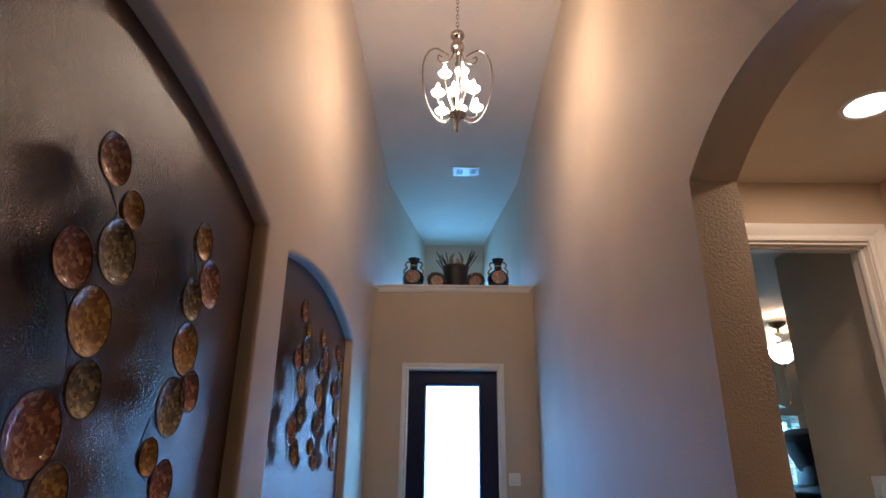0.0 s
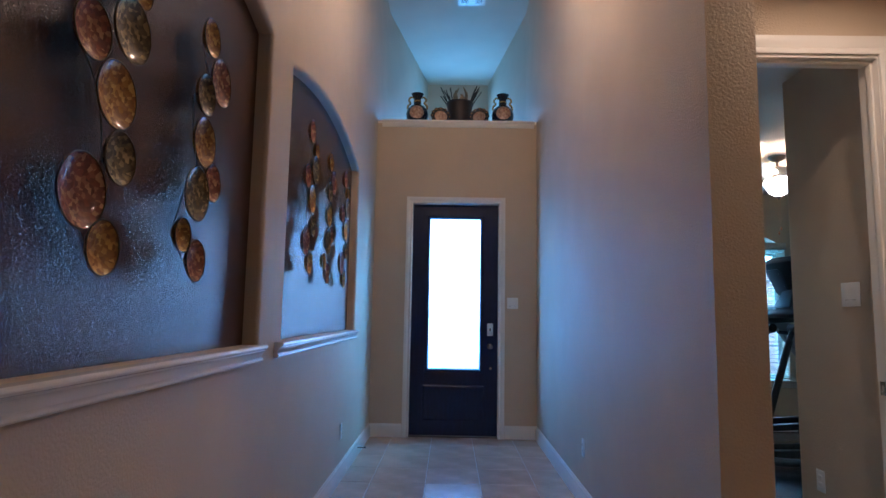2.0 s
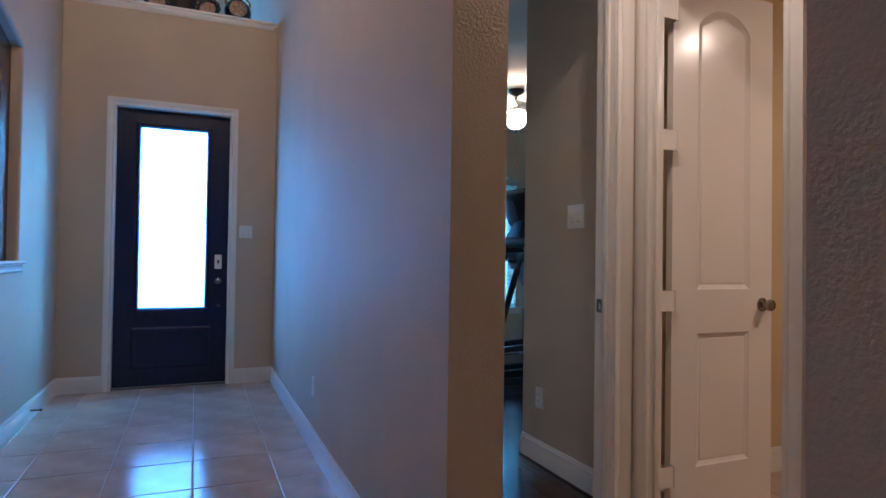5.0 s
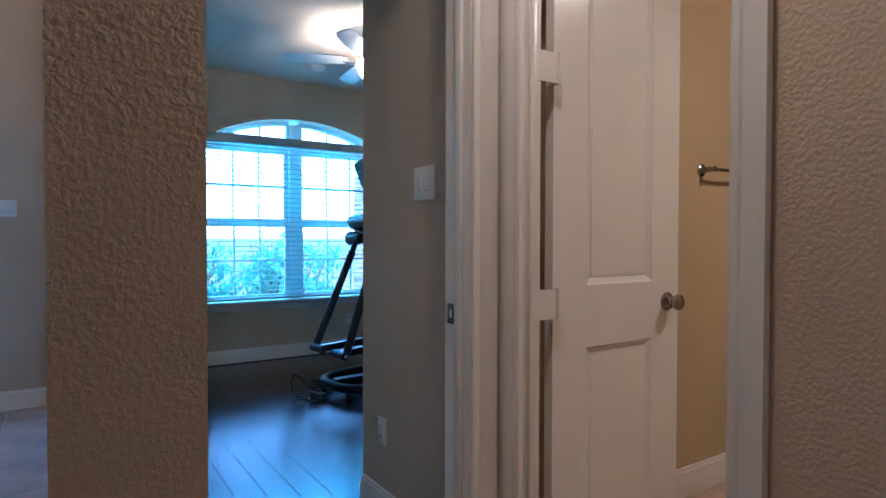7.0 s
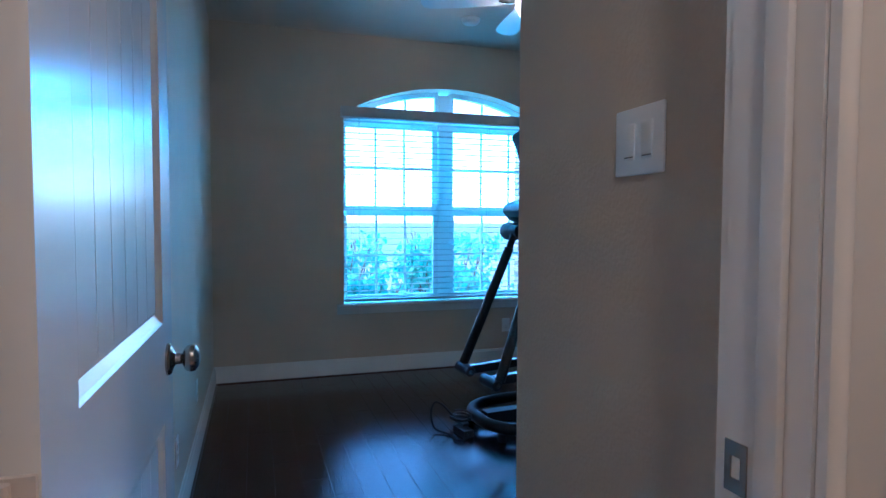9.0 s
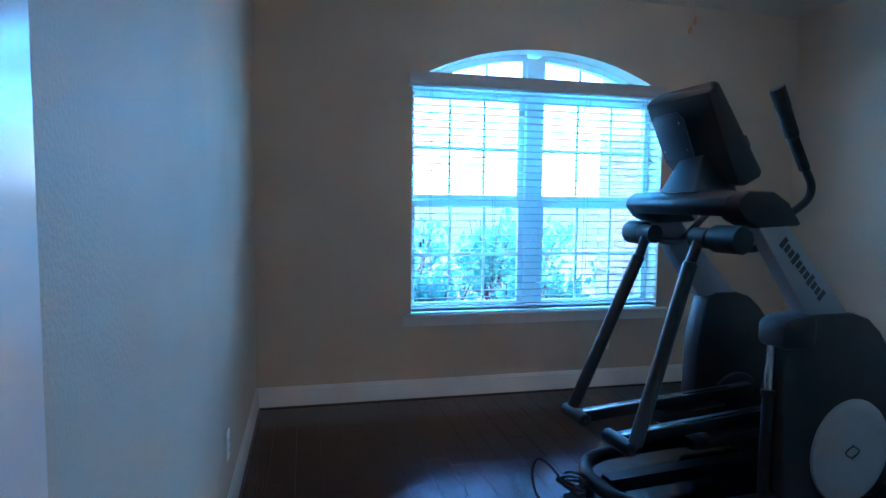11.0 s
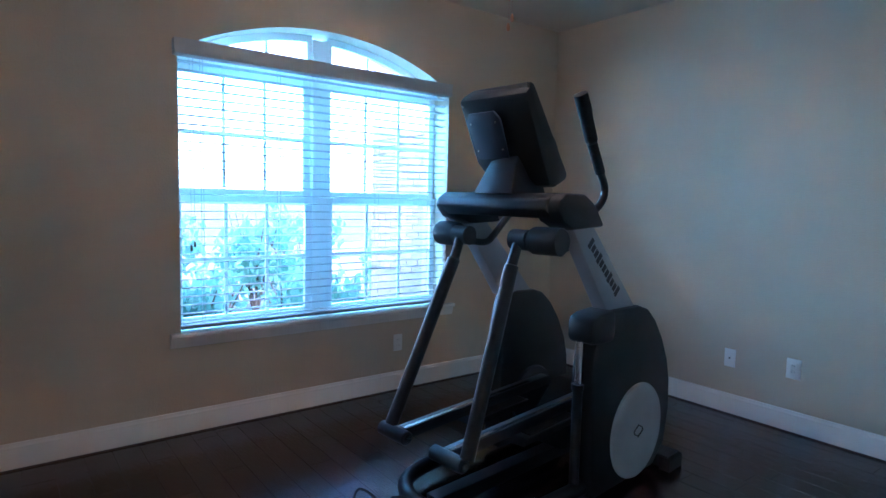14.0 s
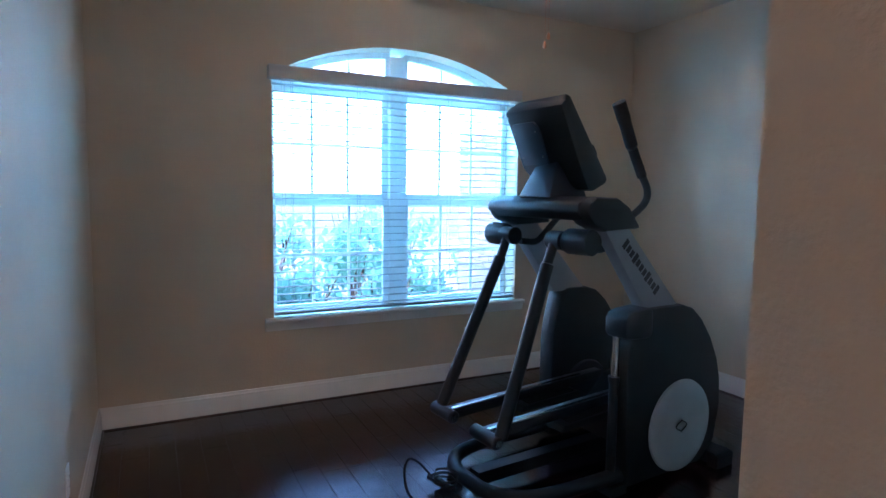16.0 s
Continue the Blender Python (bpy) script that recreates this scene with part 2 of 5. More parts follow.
# the ledge over the front door, narrowing towards its window
structure("ledge_floor", bbox(XL, YF + 0.003, TL - 0.030, XR, 10.85, TL), TRIM, "white painted plant ledge above the front door", "ledge")
structure("ledge_wall_west", prism([(0.0, YF + 0.18), (XL, YF + 0.18), (XL, 8.50), (0.578, 10.83), (0.578, 10.95), (0.0, 10.95)],
                                   lambda u, v, d: (u, v, 3.20 + d), ZH - 3.20), PAINT, "tan wall beside the plant ledge")
structure("ledge_wall_east", prism([(XV, YN + 0.181), (XR, YN + 0.181), (XR, 8.50), (1.564, 10.83), (1.564, 10.95), (XV, 10.95)],
                                   lambda u, v, d: (u, v, 3.20 + d), ZH - 3.20), PAINT, "tan wall beside the plant ledge")
structure("ledge_wall_back", panel([(0.578, 3.2), (1.564, 3.2), (1.564, ZH), (0.578, ZH)], [[(0.72, 3.58), (1.42, 3.58), (1.42, 4.30), (0.72, 4.30)]],
                                   lambda u, v, d: (u, 10.83 + d, v), 0.12), PAINT, "tan wall with a small window behind the ledge")
# vestibule, bathroom shell
ZD = 2.45
BY = (3.27, 3.935)
EX = (2.1375, 2.920)
structure("wall_vestibule_south", bbox(XV, 2.10, 0, 3.03, 2.20, ZC), PAINT, "plain tan vestibule wall")
structure("wall_vestibule_east", panel([(2.10, 0), (BY[0], 0), (BY[0], ZD), (BY[1], ZD), (BY[1], 0), (4.115, 0), (4.115, ZC), (2.10, ZC)], (),
                                       lambda u, v, d: (3.03 + d, u, v), 0.066), PAINT, "tan wall with the bathroom doorway")
structure("wall_vestibule_north", panel([(XV, 0), (EX[0], 0), (EX[0], ZD), (EX[1], ZD), (EX[1], 0), (3.03, 0), (3.03, ZC), (XV, ZC)], (),
                                        lambda u, v, d: (u, 4.0 + d, v), 0.115), PAINT, "tan wall with the exercise room doorway")
structure("wall_room_corner", bbox(3.05, 4.116, 0, 3.165, 5.0, ZC), PAINT, "tan wall stub beside the doorway with a rounded corner")
structure("wall_room_south", bbox(3.166, 4.885, 0, XE, 5.0, ZC), PAINT, "plain tan wall of the exercise room")
structure("wall_bath_north", bbox(3.166, 4.25, 0, 6.0, 4.35, ZC), BATHP, "yellowish tan bathroom wall")
structure("wall_bath_east", bbox(6.0, 2.1, 0, 6.15, 4.884, ZC), BATHP, "plain bathroom wall")
structure("wall_bath_south", bbox(3.0965, 2.1, 0, 6.0, 2.2, ZC), BATHP, "plain bathroom wall")
# exercise room
WX, WZ = (3.06, 4.88), (0.56, 2.10)
structure("wall_north", panel([(XV, 0), (XE, 0), (XE, ZC), (XV, ZC)], [arch_hole(*WX, *WZ, 0.245)], lambda u, v, d: (u, YN + d, v), 0.30), PAINT,
          "tan wall with a wide arched window")
structure("wall_east", bbox(XE, 4.885, 0, 6.15, YN + 0.18, ZC), PAINT, "plain tan wall of the exercise room")
structure("ceiling", bbox(XV, 2.1, ZC, 6.15, YN + 0.18, ZC + 0.1), CEIL, "flat textured ceiling of vestibule and bathroom", "ceiling")
bm = bbox(XV, 4.117, ZR, 3.049, YN + 0.001, ZR + 0.06)
box(bm, 3.0495, 4.99, ZR, XE + 0.001, YN + 0.001, ZR + 0.06)
structure("ceiling_room", bm, CEIL, "flat textured ceiling of the exercise room", "ceiling")
structure("subfloor_hall", bbox(0, Y0, -0.1, XV, YF + 0.3, -0.004), GROUT, "pale grout bed of the tiled hall floor", "floor")
structure("subfloor_bath", bbox(XV, 2.1, -0.1, 6.1, 4.05, -0.004), GROUT, "pale grout bed", "floor")
structure("subfloor_room", bbox(XV, 4.05, -0.1, 6.1, YN + 0.1, -0.006), SUBFLOOR, "dark bed under the wood planks", "floor")

def ring(bm, outer, inner, place, d0, d1):
    a = [bm.verts.new(place(u, v, d0)) for u, v in outer]
    b = [bm.verts.new(place(u, v, d1)) for u, v in inner]
    for i in range(len(a)):
        j = (i + 1) % len(a)
        bm.faces.new((a[i], a[j], b[j], b[i]))


# ---- trim: baseboards, casings, sills ----
BASE = [(0, 0), (0.016, 0), (0.016, 0.094), (0.013, 0.100), (0.013, 0.111), (0.008, 0.117), (0.006, 0.130), (0, 0.132)]
GAP_PROFILE = [(0.016, 0), (0.026, 0), (0.025, 0.004), (0.021, 0.007), (0.016, 0.008)]


def run(name, p, q, profile, mat, label, z=0.0):
    """A moulding from p to q on the floor, its profile growing to the left of the way."""
    p, q = Vector((*p, z)), Vector((*q, z))
    d = (q - p).normalized()
    side = Vector((-d.y, d.x, 0))
    return structure(name, extrude_profile(profile, lambda s, o, u: p + d * s + side * o + Vector((0, 0, u)), (q - p).length), mat, label, "trim")


def skirting(p, q, dark=False):
    run("baseboard", p, q, BASE, TRIM, "white painted baseboard with a stepped top edge")
    # Dark strip stands in for the shadow gap below the baseboard.
    if dark:
        run("gap_strip", p, q, GAP_PROFILE, GAP_DARK, "thin dark strip drawn as the shadow gap at the floor edge")


skirting((XL, YF), (XL, Y0))
skirting((XR, ax[1] + 0.005), (XR, YF))
skirting((XR, Y0), (XR, ax[0] - 0.005))
skirting((0.513, YF), (XL, YF))
skirting((XR, YF), (1.566, YF))
skirting((XV, 2.2), (XV, ax[0] - 0.01))
skirting((XV, YN), (XV, 4.135), True)
skirting((XE, YN), (XV, YN), True)
skirting((XE, 5.0), (XE, YN), True)
skirting((3.05, 5.0), (XE, 5.0), True)
skirting((3.05, 4.19), (3.05, 5.0), True)
skirting((6.0, 4.25), (3.166, 4.25))

CAS = [(0, 0), (0.012, 0), (0.016, 0.006), (0.016, 0.018), (0.012, 0.024), (0.015, 0.032), (0.020, 0.048), (0.022, 0.062), (0.022, 0.074), (0, 0.074)]


def casing(name, place, u0, u1, top, w, label, left=True, right=True):
    """Door or window trim round an opening: place(u, v, out). The profile's thick edge lies outside."""
    k = w / 0.074
    bm = bmesh.new()

    def mitred(pts_of):
        rings = [[bm.verts.new(pts_of(i, o, d * k)) for o, d in CAS] for i in (0, 1)]
        n = len(CAS)
        for i in range(n):
            bm.faces.new((rings[0][i], rings[0][(i + 1) % n], rings[1][(i + 1) % n], rings[1][i]))
        bm.faces.new(rings[0][::-1])
        bm.faces.new(rings[1])
    if left:
        mitred(lambda i, o, d: place(u0 - d, 0 if i == 0 else top + d, o))
    if right:
        mitred(lambda i, o, d: place(u1 + d, 0 if i == 0 else top + d, o))
    mitred(lambda i, o, d: place(u0 - d if i == 0 else u1 + d, top + d, o))
    return structure(name, bm, TRIM, label, "trim")


casing("trim_front_door", lambda u, v, o: (u, YF - 0.002 - o, v), 0.583, 1.497, 2.425, 0.066, "white moulded casing round the front door")
casing("trim_exercise_door", lambda u, v, o: (u, 4.0 - 0.002 - o, v), 2.1555, 2.905, 2.445, 0.0797, "white moulded casing round the exercise room doorway")
casing("trim_exercise_door_inside", lambda u, v, o: (u, 4.117 + o, v), 2.150, 2.905, 2.445, 0.074, "white casing on the room side of the doorway", left=False)
casing("trim_bath_door", lambda u, v, o: (3.028 - o, u, v), BY[0] + 0.02, BY[1] - 0.02, 2.44, 0.076, "white moulded casing round the bathroom doorway")


def jamb(name, lo, hi, ylo, yhi, top, along_x, label):
    """Lining of a door opening with its stop."""
    bm = bmesh.new()
    t = 0.018
    def b(a0, c0, z0, a1, c1, z1):
        if along_x:
            box(bm, a0, c0, z0, a1, c1, z1)
        else:
            box(bm, c0, a0, z0, c1, a1, z1)
    b(lo, ylo, 0, lo + t, yhi, top)
    b(hi - t, ylo, 0, hi, yhi, top)
    b(lo + t, ylo, top - t, hi - t, yhi, top)
    return structure(name, bm, TRIM, label, "trim")


def stop(name, lo, hi, ylo, yhi, top, along_x, both=True):
    bm = bmesh.new()
    def b(a0, c0, z0, a1, c1, z1):
        if along_x:
            box(bm, a0, c0, z0, a1, c1, z1, 0.003)
        else:
            box(bm, c0, a0, z0, c1, a1, z1, 0.003)
    if both:
        b(lo, ylo, 0, lo + 0.012, yhi, top)
    b(hi - 0.012, ylo, 0, hi, yhi, top)
    b(lo + 0.0125, ylo, top - 0.012, hi - 0.0125, yhi, top)
    return structure(name, bm, TRIM, "white door stop strip inside the frame", "trim")


jamb("jamb_front_door", 0.5655, 1.5125, YF - 0.001, YF + 0.179, 2.4395, True, "white lining of the front doorway")
jamb("jamb_exercise_door", 2.1380, 2.9195, 4.0, 4.115, 2.4495, True, "white lining of the exercise room doorway")
jamb("jamb_bath_door", BY[0] + 0.001, BY[1] - 0.001, 3.03, 3.097, 2.4495, False, "white lining of the bathroom doorway")
stop("door_stop_exercise", 2.1565, 2.9005, 4.030, 4.060, 2.431, True)
structure("trim_exercise_door_hinge_side", bbox(2.0765, 4.1165, 0, 2.1558, 4.131, 2.45, 0.003), TRIM, "white hinge-side trim of the exercise room doorway", "trim")
stop("door_stop_bath", BY[0] + 0.0195, BY[1] - 0.0195, 3.050, 3.075, 2.431, False)

SILL = [(0.0, -0.004), (0.047, -0.004), (0.053, -0.008), (0.055, -0.014), (0.052, -0.020), (0.042, -0.023), (0.037, -0.024), (0.037, -0.029), (0.029, -0.034),
        (0.023, -0.042), (0.019, -0.052), (0.018, -0.058), (0.024, -0.060), (0.028, -0.064), (0.028, -0.070), (0.023, -0.075), (0.012, -0.077), (0.0, -0.078)]
for i, n in enumerate((N1, N2)):
    run("niche_sill_%d" % (i + 1), (XL + 0.001, n[1] + 0.010), (XL + 0.001, n[0] - 0.120), [(o * 0.8, u) for o, u in SILL], TRIM, "white moulded sill under an arched niche", z=ZN + 0.005)
    structure("niche_shelf_%d" % (i + 1), bbox(0.114, n[0] - 0.020, ZN - 0.0155, XL + 0.001, n[1] + 0.020, ZN - 0.001), TRIM, "white painted niche ledge", "trim")
# rounded plaster edges of the niches
for i, n in enumerate((N1, N2)):
    def edge(e):
        return [(n[0] - 0.022 + e, ZN), (n[1] + 0.022 - e, ZN)] + arc(n[0] - 0.022 + e, n[1] + 0.022 - e, 2.502 - e, 0.15, 28)
    bm = bmesh.new()
    st = [(0.022 * math.sin(k * math.pi / 12), 0.022 * (1 - math.cos(k * math.pi / 12))) for k in range(7)] + [(0.0222, 0.0665)]
    for (e0, d0), (e1, d1) in zip(st, st[1:]):
        ring(bm, edge(e0), edge(e1), lambda u, v, q: (XL - q, u, v), d0, d1)
    bmesh.ops.remove_doubles(bm, verts=bm.verts[:], dist=0.00005)
    structure("niche_edge_%d" % (i + 1), bm, PAINT, "tan rounded plaster edge of an arched niche", "trim")
run("ledge_nosing", (XR - 0.030, YF + 0.002), (XL + 0.048, YF + 0.002), [(-0.03, 0), (0.028, 0), (0.034, -0.006), (0.034, -0.020), (0.028, -0.026), (0.018, -0.028), (0.016, -0.060), (0.006, -0.074), (0.0, -0.076), (0.0, -0.034), (-0.03, -0.03)],
    TRIM, "white moulded edge of the plant ledge", z=TL + 0.004)

# ---- doors ----


def knob_mesh(side):
    bm = bmesh.new()
    m = Matrix.Rotation(radians(90 if side < 0 else -90), 4, "X")
    revolve(bm, [(0, 0), (0.033, 0), (0.033, 0.004), (0.030, 0.008), (0.018, 0.012), (0.012, 0.016), (0.011, 0.026), (0.014, 0.030), (0.022, 0.033), (0.027, 0.039),
                 (0.0285, 0.046), (0.026, 0.054), (0.018, 0.060), (0.008, 0.062), (0, 0.062)], 28, m)
    return bm


def door_leaf(name, w, h, t, label, m, hinges, knob_z=0.945, stile=0.115, boards=6):
    """Two-panel door: local x from the hinge, y through the thickness, z up."""
    d = tagged(new(name), label, "door", kind="structure")
    d.matrix_world = m
    s0, s1 = stile, w - stile
    up = [(s0, 1.02), (s1, 1.02)] + arc(s0, s1, h - 0.19, 0.09, 16)
    low = [(s0, 0.22), (s1, 0.22), (s1, 0.82), (s0, 0.82)]
    part("leaf", panel([(0, 0), (w, 0), (w, h), (0, h)], [up, low], lambda u, v, q: (u, q, v), t), DOORW, d)
    def inset(loop, k):
        cu, cv = (s0 + s1) / 2, sum(v for u, v in loop) / len(loop)
        vmax, vmin = max(v for u, v in loop), min(v for u, v in loop)
        return [(cu + (u - cu) * (1 - k / (s1 - cu)), v + (k if v < vmin + 0.02 else -k)) for u, v in loop]
    for loop in (up, low):
        bm = bmesh.new()
        for y, sg in ((0.0, 1), (t, -1)):
            pl = lambda u, v, q, y=y, sg=sg: (u, y + sg * q, v)
            i1, i2, i3 = inset(loop, 0.006), inset(loop, 0.022), inset(loop, 0.030)
            ring(bm, loop, i1, pl, 0.0, 0.004)
            ring(bm, i1, i2, pl, 0.004, 0.011)
            ring(bm, i2, i3, pl, 0.011, 0.008)
        part("moulding", bm, DOORW, d)
        field = inset(loop, 0.029)
        u0, u1 = field[0][0], field[1][0]
        n = boards
        for k in range(n):
            a, b = u0 + (u1 - u0) * k / n, u0 + (u1 - u0) * (k + 1) / n
            g = 0.0014
            c = (s0 + s1) / 2
            if loop is up:
                R = ((s1 - s0) ** 2 / 4 + 0.09 ** 2) / 0.18
                zt = [h - 0.10 - R + math.sqrt(R * R - (x - c) ** 2) - 0.029 for x in (a, (a + b) / 2, b)]
            else:
                zt = [0.791] * 3
            poly = [(a + g, field[0][1]), (b - g, field[0][1]), (b - g, zt[2]), ((a + b) / 2, zt[1]), (a + g, zt[0])]
            part("panel_board", prism(poly, lambda u, v, q: (u, 0.008 + q, v), t - 0.016), DOORW, d)
        part("panel_core", prism(inset(loop, 0.02), lambda u, v, q: (u, 0.0115 + q, v), t - 0.023), DOORW, d)
    for sd, y in ((-1, 0.0), (1, t)):
        kn = part("door_knob", knob_mesh(sd), NICKEL, d, "round satin nickel knob")
        kn.matrix_local = Matrix.Translation((w - 0.065, y, knob_z)) if sd > 0 else Matrix.Translation((w - 0.065, y, knob_z))
    for z in hinges:
        bm = bmesh.new()
        tube(bm, [(-0.006, -0.006, z - 0.045), (-0.006, -0.006, z + 0.045)], 0.0065, 8)
        box(bm, -0.0035, 0.0, z - 0.045, -0.0008, t - 0.005, z + 0.045)
        part("hinge", bm, TRIM, d, "white painted hinge")
    return d


# exercise room door, open flat towards the side wall
sa, ca = math.sin(radians(0.9)), math.cos(radians(0.9))
door_leaf("door_exercise", 0.780, 2.415, 0.035, "white two-panel plank door standing open beside the wall", Matrix(((sa, -ca, 0, 2.192), (ca, sa, 0, 4.172), (0, 0, 1, 0.012), (0, 0, 0, 1))), (), 0.938)
# bathroom door, open square into the bathroom
door_leaf("door_bathroom", 0.628, 2.415, 0.035, "white two-panel door standing open into the bathroom", Matrix(((1, 0, 0, 3.178), (0, 1, 0, 3.945), (0, 0, 1, 0.012), (0, 0, 0, 1))), (), stile=0.150, boards=1)


def strike(m, label):
    ob = tagged(part("strike_plate", panel([(-0.016, -0.030), (0.016, -0.030), (0.016, 0.030), (-0.016, 0.030)], [[(-0.007, -0.013), (0.007, -0.013), (0.007, 0.013), (-0.007, 0.013)]],
                                           lambda u, v, q: (q, u, v), 0.002), NICKEL), label, "strike plate")
    ob.matrix_world = m
    return ob


strike(pose(2.8995, 4.094, 0.955), "small satin nickel strike plate on the door frame")
for z in (0.22, 0.985, 1.69, 2.27):
    bm = bbox(3.062, 3.9145, z - 0.045, 3.172, 3.9170, z + 0.045)
    box(bm, 3.1745, 3.9172, z - 0.045, 3.177, 3.975, z + 0.045)
    tube(bm, [(3.170, 3.914, z - 0.047), (3.170, 3.914, z + 0.047)], 0.0065, 8)
    tagged(part("hinge_leaf", bm, TRIM), "white painted hinge plate on the bathroom door frame", "hinge")

HINGE = material("painted_hinge", (0.66, 0.58, 0.50), 0.45, vary=0.12, scale=40)
for z in (0.20, 0.955, 1.62, 2.22):
    hinge = tagged(part("hinge_leaf", bbox(2.1562, 4.070, z - 0.055, 2.1588, 4.165, z + 0.055, 0.0008, 1), HINGE), "white painted hinge plate on the exercise room door frame", "hinge")
    part("door_plate", bbox(2.1592, 4.1665, z - 0.055, 2.1905, 4.1705, z + 0.055, 0.0015, 1), HINGE, hinge)
    for k in range(3):
        part("knuckle", tube(bmesh.new(), [(2.1660, 4.159, z - 0.052 + 0.035 * k), (2.1660, 4.159, z - 0.019 + 0.035 * k)], 0.0065, 10), HINGE, hinge)
    for dz in (-0.032, 0.0, 0.032):
        part("screw", revolve(bmesh.new(), [(0, 0.0012), (0.003, 0.0008), (0.0035, 0), (0, 0)], 8, Matrix.Translation((2.176 + 0.004 * (dz == 0), 4.1664, z + dz)) @ Matrix.Rotation(radians(90), 4, "X")), BRONZE, hinge)

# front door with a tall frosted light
fd = tagged(new("door_front"), "dark front door, tinted blue as by the glass's glow, with a tall bright frosted glass pane", "door", kind="structure")
part("leaf", panel([(0.585, 0.012), (1.495, 0.012), (1.495, 2.42), (0.585, 2.42)], [[(0.767, 0.684), (1.309, 0.684), (1.309, 2.272), (0.767, 2.272)]],
                   lambda u, v, q: (u, 7.665 + q, v), 0.045), ENTRY, fd)
bm = bmesh.new()
pl = lambda u, v, q: (u, 7.665 - q, v)
def rect(a, b, c, d):
    return [(a, c), (b, c), (b, d), (a, d)]
ring(bm, rect(0.735, 1.341, 0.652, 2.304), rect(0.745, 1.331, 0.662, 2.294), pl, 0.0, 0.010)
ring(bm, rect(0.745, 1.331, 0.662, 2.294), rect(0.762, 1.314, 0.679, 2.277), pl, 0.010, 0.008)
ring(bm, rect(0.762, 1.314, 0.679, 2.277), rect(0.772, 1.304, 0.689, 2.267), pl, 0.008, -0.012)
part("glass_frame", bm, ENTRY, fd, "dark moulded frame round the glass")
pane = part("glass_pane", bbox(0.760, 7.683, 0.677, 1.316, 7.690, 2.279), FROST, fd, "bright frosted glass")
pane.visible_shadow = False
bm = bmesh.new()
ring(bm, rect(0.72, 1.36, 0.16, 0.52), rect(0.735, 1.345, 0.175, 0.505), pl, 0.0, 0.007)
ring(bm, rect(0.735, 1.345, 0.175, 0.505), rect(0.765, 1.315, 0.205, 0.475), pl, 0.007, 0.001)
part("lower_panel", bm, ENTRY, fd)
lock = part("keypad_lock", bbox(1.385, 7.638, 1.035, 1.447, 7.666, 1.165, 0.010, 3), PLASTIC, fd, "pale keypad deadbolt")
part("turn_piece", bbox(1.408, 7.620, 1.085, 1.424, 7.639, 1.115, 0.004), NICKEL, lock)
kn = part("door_knob", knob_mesh(-1), NICKEL, fd, "round satin nickel knob")
kn.matrix_local = Matrix.Translation((1.416, 7.665, 0.925))
bm = revolve(bmesh.new(), [(0, 0), (0.014, 0), (0.014, 0.004), (0, 0.006)], 16, Matrix.Translation((1.425, 7.665, 0.70)) @ Matrix.Rotation(radians(90), 4, "X"))
part("lower_bolt", bm, NICKEL, fd)
structure("threshold", bbox(0.567, 7.62, -0.003, 1.511, 7.78, 0.010, 0.003), BRONZE, "dark metal door threshold", "threshold")

# ---- switches and outlets ----


def wall_plate(name, m, w, h, label, category, inserts):
    """Local: x right, z up, y out of the wall."""
    t = thing(name, label, category, m)
    part("plate", bbox(-w / 2, 0, -h / 2, w / 2, 0.006, h / 2, 0.0035), PLASTIC, t)
    for i in inserts:
        kind, x = i
        if kind == "rocker":
            bm = bmesh.new()
            box(bm, x - 0.016, 0.005, -0.0335, x + 0.016, 0.0070, 0.0335, 0.0006)
            part("rocker", bm, PLASTIC, t)
            part("gap", bbox(x - 0.013, 0.0067, -0.0290, x + 0.013, 0.0074, -0.0270), SLOT, t, "thin dark slot")
        elif kind == "socket":
            for z in (-0.019, 0.019):
                sk = part("socket", bbox(x - 0.016, 0.005, z - 0.014, x + 0.016, 0.0085, z + 0.014, 0.003), PLASTIC, t)
                part("slot", bbox(x - 0.008, 0.0080, z - 0.003, x - 0.0058, 0.0089, z + 0.006), SLOT, sk)
                part("slot", bbox(x + 0.0058, 0.0080, z - 0.003, x + 0.008, 0.0089, z + 0.006), SLOT, sk)
        elif kind == "jack":
            part("jack", revolve(bmesh.new(), [(0, 0.004), (0.005, 0.004), (0.005, 0.012), (0, 0.012)], 12, Matrix.Translation((x, 0, 0)) @ Matrix.Rotation(radians(-90), 4, "X")), NICKEL, t)
    return t


def facing(x, y, z, deg):
    return pose(x, y, z, 0, 0, deg)


wall_plate("light_switch", facing(1.645, YF, 1.378, 180), 0.115, 0.115, "white double switch plate beside the front door", "switch", [("rocker", -0.023), ("rocker", 0.023)])
wall_plate("light_switch", facing(3.05, 4.483, 1.385, 90), 0.142, 0.124, "white double switch plate with two rockers on tan wall", "switch", [("rocker", -0.026), ("rocker", 0.026)])
wall_plate("wall_outlet", facing(XR, 5.482, 0.38, 90), 0.072, 0.117, "white outlet on the hall wall", "outlet", [("socket", 0)])
wall_plate("wall_outlet", facing(XL, 5.98, 0.36, -90), 0.072, 0.117, "white outlet below the niche", "outlet", [("socket", 0)])
wall_plate("wall_outlet", facing(3.05, 4.815, 0.372, 90), 0.072, 0.117, "white outlet on the doorway wall", "outlet", [("socket", 0)])
wall_plate("wall_outlet", facing(4.475, YN, 0.335, 180), 0.072, 0.117, "white outlet below the window", "outlet", [("socket", 0)])
wall_plate("wall_outlet", facing(XE, 6.332, 0.383, 90), 0.080, 0.120, "white outlet on the far wall", "outlet", [("socket", 0)])
